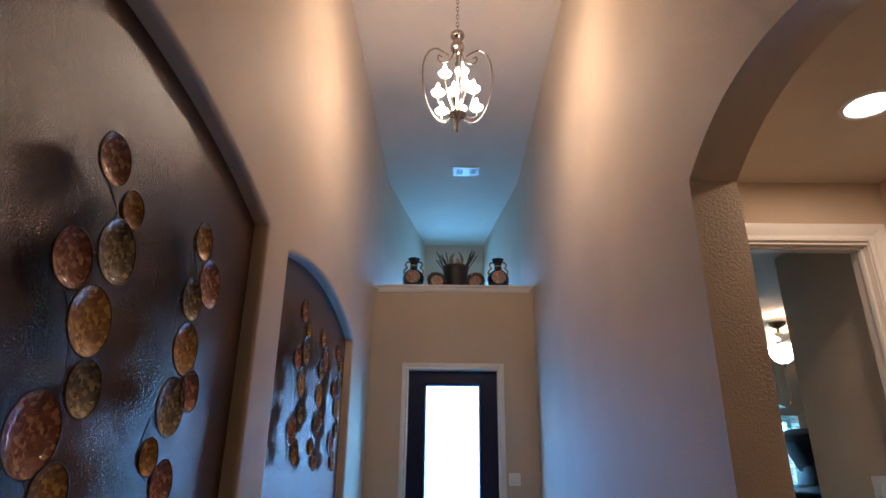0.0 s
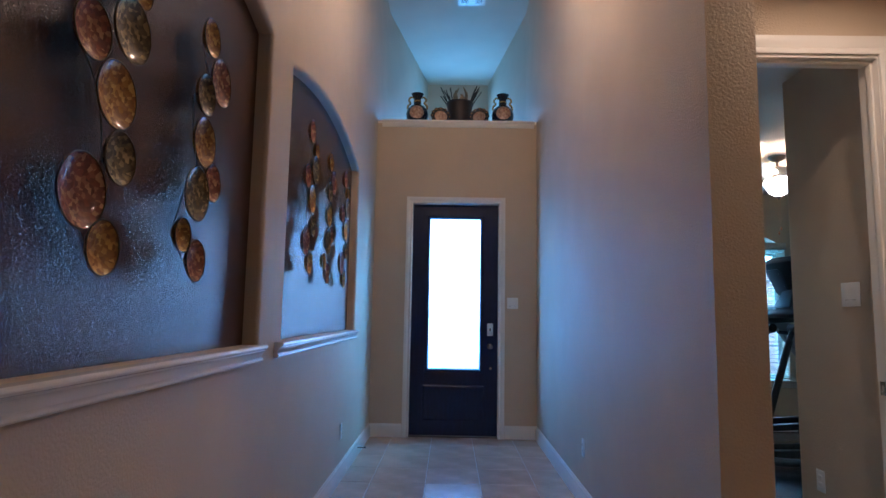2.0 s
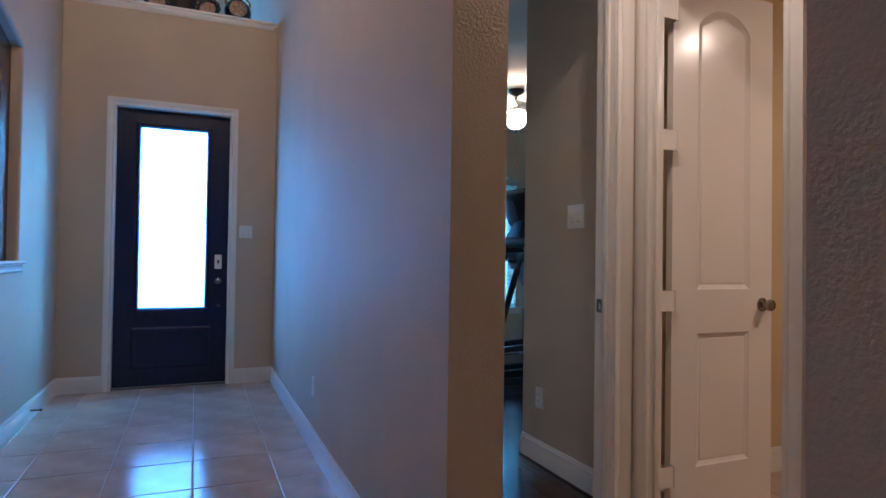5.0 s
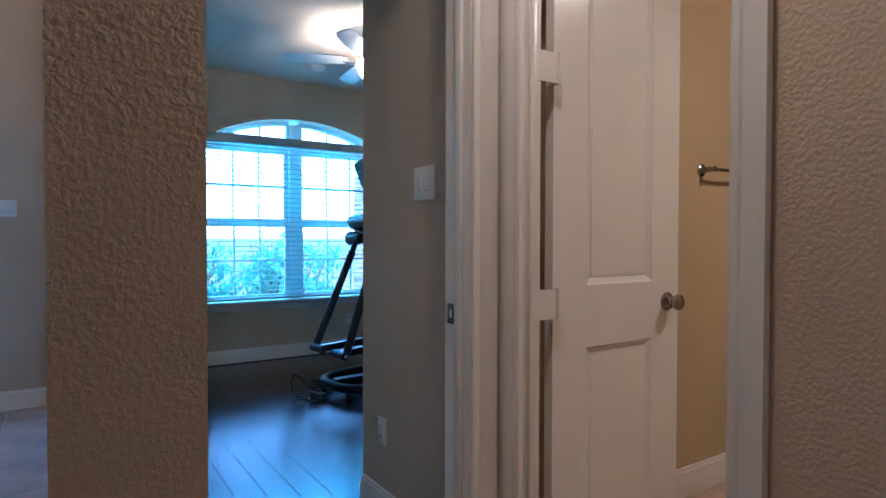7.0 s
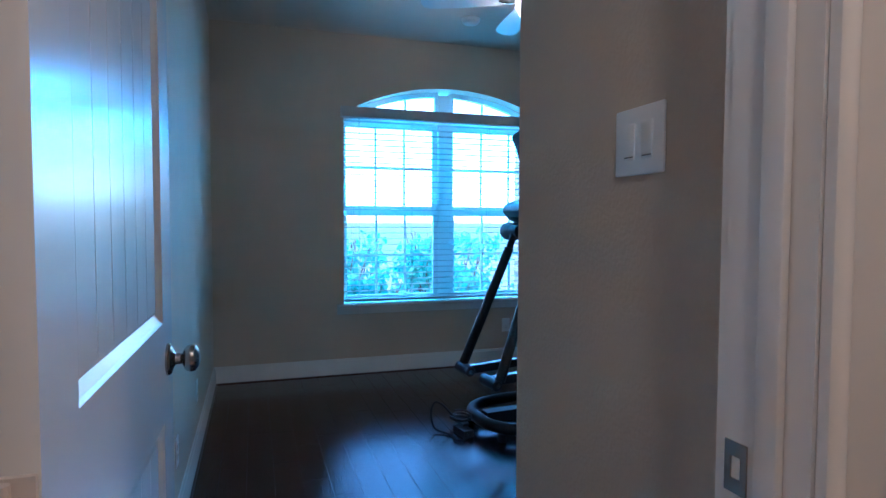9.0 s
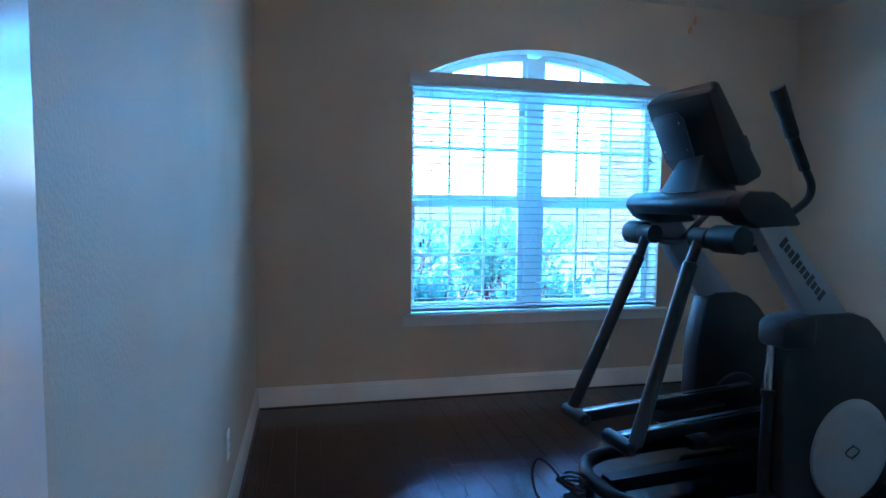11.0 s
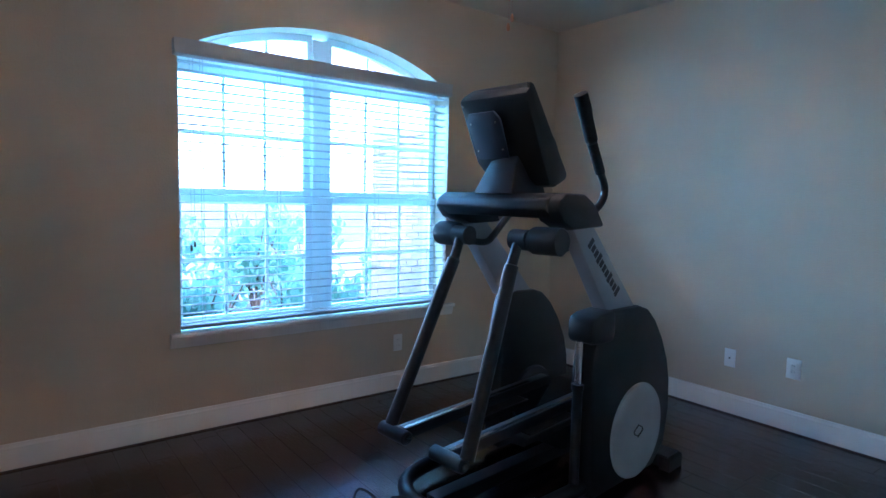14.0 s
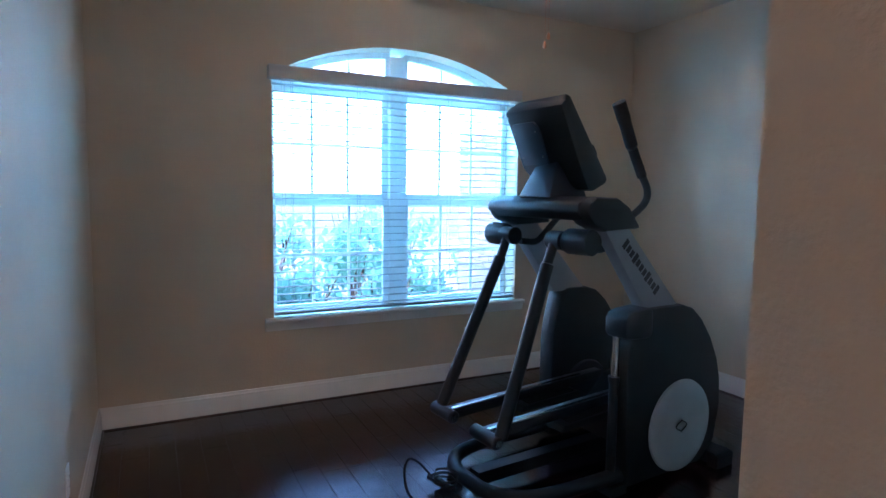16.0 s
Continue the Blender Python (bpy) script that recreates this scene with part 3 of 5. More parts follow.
wall_plate("cable_plate", facing(XE, 6.71, 0.364, 90), 0.072, 0.115, "small white cable plate on the far wall", "outlet", [("jack", 0)])
wall_plate("wall_outlet", facing(XV, 6.90, 0.335, -90), 0.072, 0.117, "white outlet on the side wall", "outlet", [("socket", 0)])
wall_plate("wall_outlet", facing(XV, 6.05, 0.33, -90), 0.072, 0.117, "white outlet on the side wall", "outlet", [("socket", 0)])

cp = thing("wall_control_panel", "slim white control panel on the vestibule wall", "control panel", facing(XV, 3.64, 1.52, -90))
part("housing", bbox(-0.045, 0, -0.11, 0.045, 0.012, 0.11, 0.004), PLASTIC, cp)
part("display", bbox(-0.03, 0.0115, 0.01, 0.03, 0.0125, 0.08), SLOT, cp, "small dark display")

# spring door stop on the hall baseboard and a cable stub in the room
ds = thing("door_stop_spring", "small dark spring door stop on the baseboard", "door stop", pose(XL + 0.016, 6.78, 0.07))
part("spring", tube(bmesh.new(), [(0, 0, 0), (0.055, 0, 0)], 0.006, 10), BRONZE, ds)
part("rubber_tip", tube(bmesh.new(), [(0.0555, 0, 0), (0.070, 0, 0)], 0.008, 10), SLOT, ds)
cs = thing("cable_stub", "short black cable stub at the baseboard", "cable", pose(XE - 0.018, 5.72, 0.06))
part("grommet", bbox(-0.006, -0.012, -0.012, 0.002, 0.012, 0.012, 0.003), PLASTIC, cs)
part("cord", tube(bmesh.new(), smooth_path([(-0.004, 0, 0), (-0.03, 0.005, 0.01), (-0.045, 0.02, -0.01)]), 0.005, 8), SLOT, cs)

# ---- hall things ----


def shell_material(name, a, b, c):
    """Glossy mosaic of shell chips."""
    m = bpy.data.materials.new(name)
    m.use_nodes = True
    nt = m.node_tree
    n, l = nt.nodes, nt.links
    bs = n["Principled BSDF"]
    tc = n.new("ShaderNodeTexCoord")
    vo = n.new("ShaderNodeTexVoronoi")
    vo.inputs["Scale"].default_value = 88
    l.new(tc.outputs["Object"], vo.inputs["Vector"])
    sep = n.new("ShaderNodeSeparateColor")
    l.new(vo.outputs["Color"], sep.inputs[0])
    ramp = n.new("ShaderNodeValToRGB")
    e = ramp.color_ramp.elements
    e[0].color, e[1].color = (*a, 1), (*c, 1)
    mid = e.new(0.55)
    mid.color = (*b, 1)
    l.new(sep.outputs[0], ramp.inputs[0])
    l.new(ramp.outputs[0], bs.inputs["Base Color"])
    mr = n.new("ShaderNodeMapRange")
    mr.inputs["To Min"].default_value, mr.inputs["To Max"].default_value = 0.45, 0.75
    l.new(sep.outputs[1], mr.inputs["Value"])
    l.new(mr.outputs[0], bs.inputs["Roughness"])
    bs.inputs["Metallic"].default_value = 0.12
    bs.inputs["Coat Weight"].default_value = 0.55
    bs.inputs["Coat Roughness"].default_value = 0.03
    bp = n.new("ShaderNodeBump")
    bp.inputs["Strength"].default_value = 0.3
    bp.inputs["Distance"].default_value = 0.002
    l.new(vo.outputs["Distance"], bp.inputs["Height"])
    l.new(bp.outputs[0], bs.inputs["Normal"])
    return m


GOLD_SHELL = shell_material("gold_shell_mosaic", (0.20, 0.085, 0.010), (0.38, 0.18, 0.022), (0.66, 0.42, 0.08))
RED_SHELL = shell_material("red_shell_mosaic", (0.13, 0.038, 0.022), (0.27, 0.08, 0.042), (0.56, 0.30, 0.13))
OLIVE_SHELL = shell_material("olive_shell_mosaic", (0.05, 0.040, 0.022), (0.16, 0.12, 0.05), (0.42, 0.32, 0.13))
RIMM = material("dark_brass_rim", (0.11, 0.075, 0.04), 0.5, metal=0.8, vary=0.2, scale=30)
SHELLS = {"g": (GOLD_SHELL, "gold"), "r": (RED_SHELL, "reddish"), "o": (OLIVE_SHELL, "olive")}


def dish(r):
    """A shallow dish, its hollow facing +x."""
    bm = bmesh.new()
    m = Matrix.Rotation(radians(90), 4, "Y")
    revolve(bm, [(0, 0.0), (r * 0.4, 0.003), (r * 0.75, 0.011), (r * 0.95, 0.022), (r, 0.026), (r * 1.0, 0.023), (r * 0.93, 0.017), (r * 0.6, 0.003), (0, -0.004)], 32, m)
    return bm


def plate_art(x, rows, label):
    """Wall sculpture of dishes; rows: y, z, radius, kind."""
    cy = sum(r[0] for r in rows) / len(rows)
    zb = min(r[1] for r in rows)
    t = thing("plate_wall_art", label, "wall art", pose(0.114, cy, zb), "plate sculptures in the niches")
    pts = [(0.022, y - cy, z - zb) for y, z, r, k in rows]
    part("wire_stem", tube(bmesh.new(), pts, 0.002, 6), BRONZE, t, "thin dark wire")
    for i, (y, z, r, k) in enumerate(rows):
        off = x + 0.004 * (i % 3) - 0.114
        p = part("plate", dish(r), SHELLS[k][0], t, SHELLS[k][1] + " shell mosaic dish with a metal rim", Matrix.Translation((off, y - cy, z - zb)))
        part("rim", tube(bmesh.new(), [(0.025, r * math.cos(a * math.pi / 16), r * math.sin(a * math.pi / 16)) for a in range(32)], 0.0022, 6, True), RIMM, p)
        part("stud", tube(bmesh.new(), [(0.0, 0.6 * r, 0), (-off + 0.001, 0.6 * r, 0)], 0.0015, 6), BRONZE, p)
    return t


A = [(-0.02, 0.768, 0.064, "r"), (0.09, 0.682, 0.049, "g"), (0.056, 0.553, 0.078, "o"), (-0.088, 0.487, 0.066, "r"), (0.017, 0.371, 0.079, "g"), (0.044, 0.222, 0.063, "o"),
     (-0.078, 0.118, 0.082, "r"), (0.008, 0.0, 0.063, "g")]
B = [(0.019, 0.755, 0.062, "g"), (0.104, 0.632, 0.079, "r"), (-0.018, 0.543, 0.064, "o"), (0.012, 0.392, 0.079, "g"), (0.082, 0.271, 0.062, "r"), (-0.041, 0.21, 0.082, "o"),
     (-0.105, 0.07, 0.050, "g"), (-0.012, 0.0, 0.064, "r")]


def at_place(rows, y, z):
    return [(a + y, b + z, r * 1.05, k) for a, b, r, k in rows]


LAB = "wall sculpture of shell mosaic dishes on dark wire"
plate_art(0.150, at_place(A, 2.777, 1.385), LAB)
plate_art(0.150, at_place(B, 3.298, 1.401), LAB)
plate_art(0.150, at_place(A, 4.781, 1.529), LAB)
plate_art(0.150, at_place(B, 5.292, 1.502), LAB)
plate_art(0.150, at_place(A, 5.880, 1.500), LAB)

# chandelier
BULB = emitter("candle_bulb", (1.0, 0.80, 0.55), 6)
CUP = emitter("glowing_glass_cup", (1.0, 0.86, 0.66), 0.6)
ch = thing("chandelier", "lantern chandelier of brushed nickel with lit candle bulbs in glass cups", "chandelier", pose(1.04, 4.75, 3.48))
CM = NICKEL
bm = bmesh.new()
for i in range(22):
    z = 0.80 + i * 0.034
    m = Matrix.Translation((0, 0, z)) @ Matrix.Rotation(radians(90 * (i % 2)), 4, "Z")
    tube(bm, [m @ Vector((0.010 * math.cos(a * math.pi / 5), 0, 0.022 * math.sin(a * math.pi / 5))) for a in range(10)], 0.0026, 6, True)
part("chain", bm, CM, ch)
part("ceiling_canopy", revolve(bmesh.new(), [(0, 1.545), (0.012, 1.545), (0.055, 1.558), (0.062, 1.57), (0, 1.57)], 24), CM, ch)
part("top_collar", revolve(bmesh.new(), [(0, 0.80), (0.012, 0.80), (0.046, 0.785), (0.050, 0.77), (0.044, 0.755), (0.022, 0.745), (0.018, 0.715), (0.042, 0.70), (0.050, 0.675), (0.044, 0.655), (0.012, 0.645), (0, 0.645)], 28), CM, ch)
part("centre_stem", tube(bmesh.new(), [(0, 0, 0.65), (0, 0, 0.10)], 0.008, 10), CM, ch)
part("bottom_hub", revolve(bmesh.new(), [(0, 0.165), (0.020, 0.16), (0.056, 0.145), (0.060, 0.13), (0.030, 0.105), (0.016, 0.08), (0.008, 0.06), (0.006, 0.0), (0, -0.004)], 24), CM, ch)
frame_pts = [(0.028, 0, 0.66), (0.034, 0, 0.60), (0.075, 0, 0.545), (0.125, 0, 0.555), (0.130, 0, 0.60), (0.105, 0, 0.585)]
cage = [(0.062, 0, 0.60), (0.09, 0, 0.625), (0.15, 0, 0.655), (0.205, 0, 0.61), (0.233, 0, 0.50), (0.225, 0, 0.34), (0.19, 0, 0.19), (0.13, 0, 0.09), (0.07, 0, 0.075), (0.035, 0, 0.12)]
for i in range(4):
    m = Matrix.Rotation(radians(90 * i + 4), 4, "Z")
    bm = tube(bmesh.new(), [m @ p for p in smooth_path(frame_pts, 6)], 0.0055, 8)
    tube(bm, [m @ p for p in smooth_path(cage, 6)], 0.006, 8)
    part("cage_arm", bm, CM, ch)
for i in range(9):
    up = i >= 6
    a = radians(60 * i + 20) if not up else radians(120 * i + 50)
    r, z = (0.135, 0.205) if not up else (0.085, 0.40)
    z += 0.05 * (i % 2)
    c, s = math.cos(a), math.sin(a)
    arm = part("light_arm", tube(bmesh.new(), smooth_path([(0.02 * c, 0.02 * s, 0.15), (0.6 * r * c, 0.6 * r * s, 0.13 if not up else 0.25), (r * c, r * s, z - 0.05), (r * c, r * s, z - 0.012)], 5), 0.005, 8), CM, ch)
    part("cup", revolve(bmesh.new(), [(0, -0.014), (0.014, -0.012), (0.040, 0.006), (0.046, 0.020), (0.044, 0.021), (0.037, 0.008), (0.012, -0.006), (0, -0.007)], 20, Matrix.Translation((r * c, r * s, z))), CUP, arm, "glowing glass cup")
    part("candle_bulb", revolve(bmesh.new(), [(0.010, -0.004), (0.010, 0.032), (0.013, 0.042), (0.015, 0.056), (0.011, 0.074), (0.004, 0.088), (0, 0.092)], 14, Matrix.Translation((r * c, r * s, z))), BULB, arm, "lit candle bulb")

# ceiling vent over the ledge
vt = thing("ceiling_vent", "white ceiling air vent with dark slots", "vent", pose(1.20, 8.18, ZH))
part("frame", panel([(-0.165, -0.11), (0.165, -0.11), (0.165, 0.11), (-0.165, 0.11)], [[(-0.13, -0.075), (-0.045, -0.075), (-0.045, 0.075), (-0.13, 0.075)], [(0.045, -0.075), (0.13, -0.075), (0.13, 0.075), (0.045, 0.075)]],
                    lambda u, v, q: (u, v, -0.012 + q), 0.008), TRIM, vt)
part("backing", bbox(-0.14, -0.09, -0.004, 0.14, 0.09, -0.0005), SLOT, vt)
for sgn in (-1, 1):
    for i in range(5):
        x = sgn * (0.054 + i * 0.017)
        part("slat", bbox(x - 0.0035, -0.076, -0.011, x + 0.0035, 0.076, -0.005), TRIM, vt)

# vases, plates and planter on the ledge
NAVY = material("navy_glaze", (0.012, 0.014, 0.03), 0.12, vary=0.3, scale=20, coat=0.6)
GILT = material("gilt_glaze", (0.62, 0.36, 0.10), 0.25, metal=0.9, vary=0.2, scale=30)
MEDAL = material("painted_flower_glaze", (0.52, 0.36, 0.24), 0.18, vary=0.6, scale=34, dark=(0.20, 0.10, 0.07), coat=0.5)
POTM = material("dark_planter", (0.030, 0.022, 0.022), 0.45, vary=0.3, scale=12)
DRY = material("dried_stems", (0.05, 0.035, 0.025), 0.7, vary=0.3, scale=30)
LEAFDRY = material("dried_leaf", (0.34, 0.22, 0.11), 0.7, vary=0.4, scale=20)
ZL = TL


def vase(x, y):
    t = thing("vase", "navy blue vase with gilt handles and a painted medallion", "vase", pose(x, y, ZL), "vases on the ledge")
    part("body", revolve(bmesh.new(), [(0, 0), (0.062, 0), (0.070, 0.010), (0.060, 0.022), (0.085, 0.055), (0.118, 0.115), (0.128, 0.17), (0.116, 0.225), (0.080, 0.262), (0.048, 0.285), (0.040, 0.32),
                                       (0.044, 0.365), (0.066, 0.40), (0.072, 0.412), (0.064, 0.410), (0.036, 0.37), (0.03, 0.32), (0, 0.31)], 32), NAVY, t)
    for s in (-1, 1):
        part("handle", tube(bmesh.new(), smooth_path([(s * 0.042, 0, 0.37), (s * 0.078, 0, 0.375), (s * 0.098, 0, 0.34), (s * 0.078, 0, 0.305), (s * 0.104, 0, 0.28), (s * 0.112, 0, 0.245), (s * 0.098, 0, 0.235)], 5), 0.011, 8), GILT, t, "curled gilt handle")
    bm = bmesh.new()
    rows = []
    for i in range(9):
        f = i / 8
        row = []
        for k in range(25):
            a = 2 * math.pi * k / 24
            px, pz = 0.082 * f * math.cos(a), 0.075 * f * math.sin(a)
            rad = 0.129 * math.sqrt(max(0.05, 1 - (pz / 0.165) ** 2))
            row.append((px, -math.sqrt(max(1e-4, rad * rad - px * px)) - 0.002, 0.165 + pz))
        rows.append(row)
    grid = [[bm.verts.new(p) for p in row[:24]] for row in rows[1:]]
    c = bm.verts.new(rows[0][0])
    for k in range(24):
        bm.faces.new((c, grid[0][k], grid[0][(k + 1) % 24]))
        for a, b in zip(grid, grid[1:]):
            bm.faces.new((a[k], b[k], b[(k + 1) % 24], a[(k + 1) % 24]))
    part("medallion", bm, MEDAL, t, "painted flower medallion")
    part("neck_band", revolve(bmesh.new(), [(0.0415, 0.312), (0.045, 0.316), (0.0445, 0.330), (0.0418, 0.334)], 28), GILT, t)
    return t


vase(0.585, 7.90)
vase(1.555, 7.90)


def show_plate(x, y, turn):
    t = thing("display_plate", "dark blue scalloped plate with a painted centre on a stand", "plate", pose(x, y, ZL, 0, 0, turn), "plates on the ledge")
    tilt = Matrix.Translation((0, 0, 0.118)) @ Matrix.Rotation(radians(76), 4, "X")
    bm = bmesh.new()
    n = 48
    rings = []
    for r, h in ((0, 0.0), (0.075, 0.002), (0.082, 0.008), (0.112, 0.014), (0.114, 0.010), (0.08, -0.002), (0, -0.004)):
        if r == 0:
            rings.append([bm.verts.new(tilt @ Vector((0, 0, h)))])
        else:
            rings.append([bm.verts.new(tilt @ Vector((r * (1 + (0.045 * math.cos(12 * a) if r > 0.1 else 0)) * math.cos(a), r * (1 + (0.045 * math.cos(12 * a) if r > 0.1 else 0)) * math.sin(a), h))) for a in (2 * math.pi * i / n for i in range(n))])
    for a, b in zip(rings, rings[1:]):
        for i in range(n):
            j = (i + 1) % n
            if len(a) == 1:
                bm.faces.new((a[0], b[i], b[j]))
            elif len(b) == 1:
                bm.faces.new((a[i], b[0], a[j]))
            else:
                bm.faces.new((a[i], b[i], b[j], a[j]))
    pl_ = part("plate", bm, NAVY, t)
    part("centre", revolve(bmesh.new(), [(0, 0.0045), (0.070, 0.0055), (0.072, 0.004), (0, 0.0042)], 32, tilt), MEDAL, pl_, "painted flower centre")
    for i in range(12):
        a = 2 * math.pi * i / 12
        part("gilt_dot", revolve(bmesh.new(), [(0, 0.018), (0.007, 0.0165), (0.007, 0.012), (0, 0.012)], 8, tilt @ Matrix.Translation((0.098 * math.cos(a), 0.098 * math.sin(a), -0.002))), GILT, pl_)
    bm = tube(bmesh.new(), smooth_path([(-0.03, -0.045, 0.02), (-0.03, -0.04, 0.004), (-0.03, 0.06, 0.004), (-0.02, 0.035, 0.12)], 4), 0.003, 6)
    tube(bm, smooth_path([(0.03, -0.045, 0.02), (0.03, -0.04, 0.004), (0.03, 0.06, 0.004), (0.02, 0.035, 0.12)], 4), 0.003, 6)
    part("stand", bm, BRONZE, t)
    return t


show_plate(0.855, 7.80, 12)
show_plate(1.285, 7.80, -12)

pt = thing("planter", "dark round planter holding dried sticks and leaves", "planter", pose(1.07, 8.02, ZL))
part("pot", revolve(bmesh.new(), [(0, 0), (0.105, 0), (0.115, 0.02), (0.150, 0.33), (0.158, 0.335), (0.158, 0.352), (0.146, 0.352), (0.138, 0.32), (0, 0.31)], 36), POTM, pt)
rnd = random.Random(3)
for i in range(15):
    side = -1 if i % 2 else 1
    a = rnd.uniform(-0.5, 0.5)
    x0, lean = side * rnd.uniform(0.07, 0.12), side * rnd.uniform(0.04, 0.14)
    h = rnd.uniform(0.13, 0.26)
    part("stick", tube(bmesh.new(), [(x0, a * 0.1, 0.30), (x0 + lean * 0.5, a * 0.12, 0.30 + h * 0.55), (x0 + lean, a * 0.14, 0.31 + h)], 0.006, 6), DRY, pt)
for i in range(7):
    x0 = rnd.uniform(-0.05, 0.07)
    h = rnd.uniform(0.13, 0.24)
    bm = bmesh.new()
    w = rnd.uniform(0.010, 0.022)
    pts = [(x0, 0.30, 0.3), (x0 + rnd.uniform(-0.02, 0.02), 0, 0.34 + h * 0.5), (x0 + rnd.uniform(-0.05, 0.05), 0, 0.32 + h)]
    c = smooth_path([(pts[0][0], 0, 0.30), pts[1], pts[2]], 5)
    prev = None
    for k, p in enumerate(c):
        ww = w * math.sin(math.pi * min(0.98, (k + 1) / (len(c) + 0.2))) + 0.001
        cur = [bm.verts.new(p + Vector((-ww, 0.004, 0))), bm.verts.new(p + Vector((0, -0.004, 0))), bm.verts.new(p + Vector((ww, 0.004, 0)))]
        if prev:
            bm.faces.new((prev[0], prev[1], cur[1], cur[0]))
            bm.faces.new((prev[1], prev[2], cur[2], cur[1]))
        prev = cur
    part("dried_leaf", bm, LEAFDRY, pt)

# recessed light in the vestibule ceiling
CANGLOW = emitter("recessed_bulb", (1.0, 0.86, 0.66), 1.5)
rl = thing("recessed_light", "round white recessed ceiling light, switched on", "ceiling light", pose(2.56, 3.36, ZC))
part("trim_ring", revolve(bmesh.new(), [(0.078, -0.001), (0.100, -0.001), (0.102, -0.006), (0.096, -0.010), (0.080, -0.008), (0.078, -0.001)], 40), TRIM, rl)
part("lens", revolve(bmesh.new(), [(0, -0.0035), (0.079, -0.0035), (0.079, -0.0015), (0, -0.0015)], 40), CANGLOW, rl, "bright round lens")

copy_thing(rl, pose(4.5, 2.8, ZC))

# ---- bathroom glimpse ----
TILEB = material("bath_wall_tile", (0.33, 0.22, 0.13), 0.3, vary=0.25, scale=9)
tb = thing("towel_bar", "satin nickel towel bar on the bathroom wall", "towel bar", pose(4.42, 4.25, 1.50))
for x in (0.0, 0.61):
    part("post", revolve(bmesh.new(), [(0, 0.0), (0.030, 0.0), (0.030, 0.006), (0.020, 0.012), (0.013, 0.022), (0.011, 0.060), (0.014, 0.070), (0, 0.074)], 20, Matrix.Translation((x, 0, 0)) @ Matrix.Rotation(radians(90), 4, "X")), NICKEL, tb)
part("bar", tube(bmesh.new(), [(0.0, -0.062, 0), (0.61, -0.062, 0)], 0.008, 12), NICKEL, tb)
sh = thing("shower_frame", "shower curb with a metal door post and brown tile edge", "shower", pose(5.02, 4.25, 0))
part("tile_edge", bbox(0.0, -0.02, 0.125, 0.14, -0.001, 1.98), TILEB, sh, "brown wall tiles")
part("door_post", bbox(0.10, -0.06, 0.10, 0.135, -0.021, 1.93, 0.004), NICKEL, sh)
part("curb", bbox(0.08, -1.3, 0.0, 0.19, -0.022, 0.10, 0.01), TRIM, sh, "white shower curb")
part("shower_glass", bbox(0.114, -1.25, 0.105, 0.120, -0.062, 1.90), GLASS, sh)
part("top_rail", bbox(0.10, -1.28, 1.905, 0.135, -0.062, 1.93), NICKEL, sh)
MATM = material("dark_bath_mat", (0.03, 0.022, 0.022), 0.95, vary=0.4, scale=60, bump=0.8, bump_scale=300)
tagged(part("bath_mat", bbox(4.15, 3.45, 0.0, 4.85, 4.02, 0.022, 0.009, 3), MATM), "dark bath mat on the tiled floor", "bath mat")

# ---- exercise room: window, blinds, fan ----
WFR = material("white_window_vinyl", (0.80, 0.80, 0.78), 0.35, vary=0.03)
win = tagged(new("window_1"), "twin arched white window with grids behind open blinds", "window", kind="structure")
FY = 8.42
mu = (3.893, 3.993)


def bars(bm, x0, x1, z0, z1, d0=FY, d1=FY + 0.05, w=0.045):
    box(bm, x0, d0, z0, x0 + w, d1, z1, 0.004)
    box(bm, x1 - w, d0, z0, x1, d1, z1, 0.004)
    box(bm, x0 + w, d0, z0, x1 - w, d1, z0 + w, 0.004)
    box(bm, x0 + w, d0, z1 - w, x1 - w, d1, z1, 0.004)


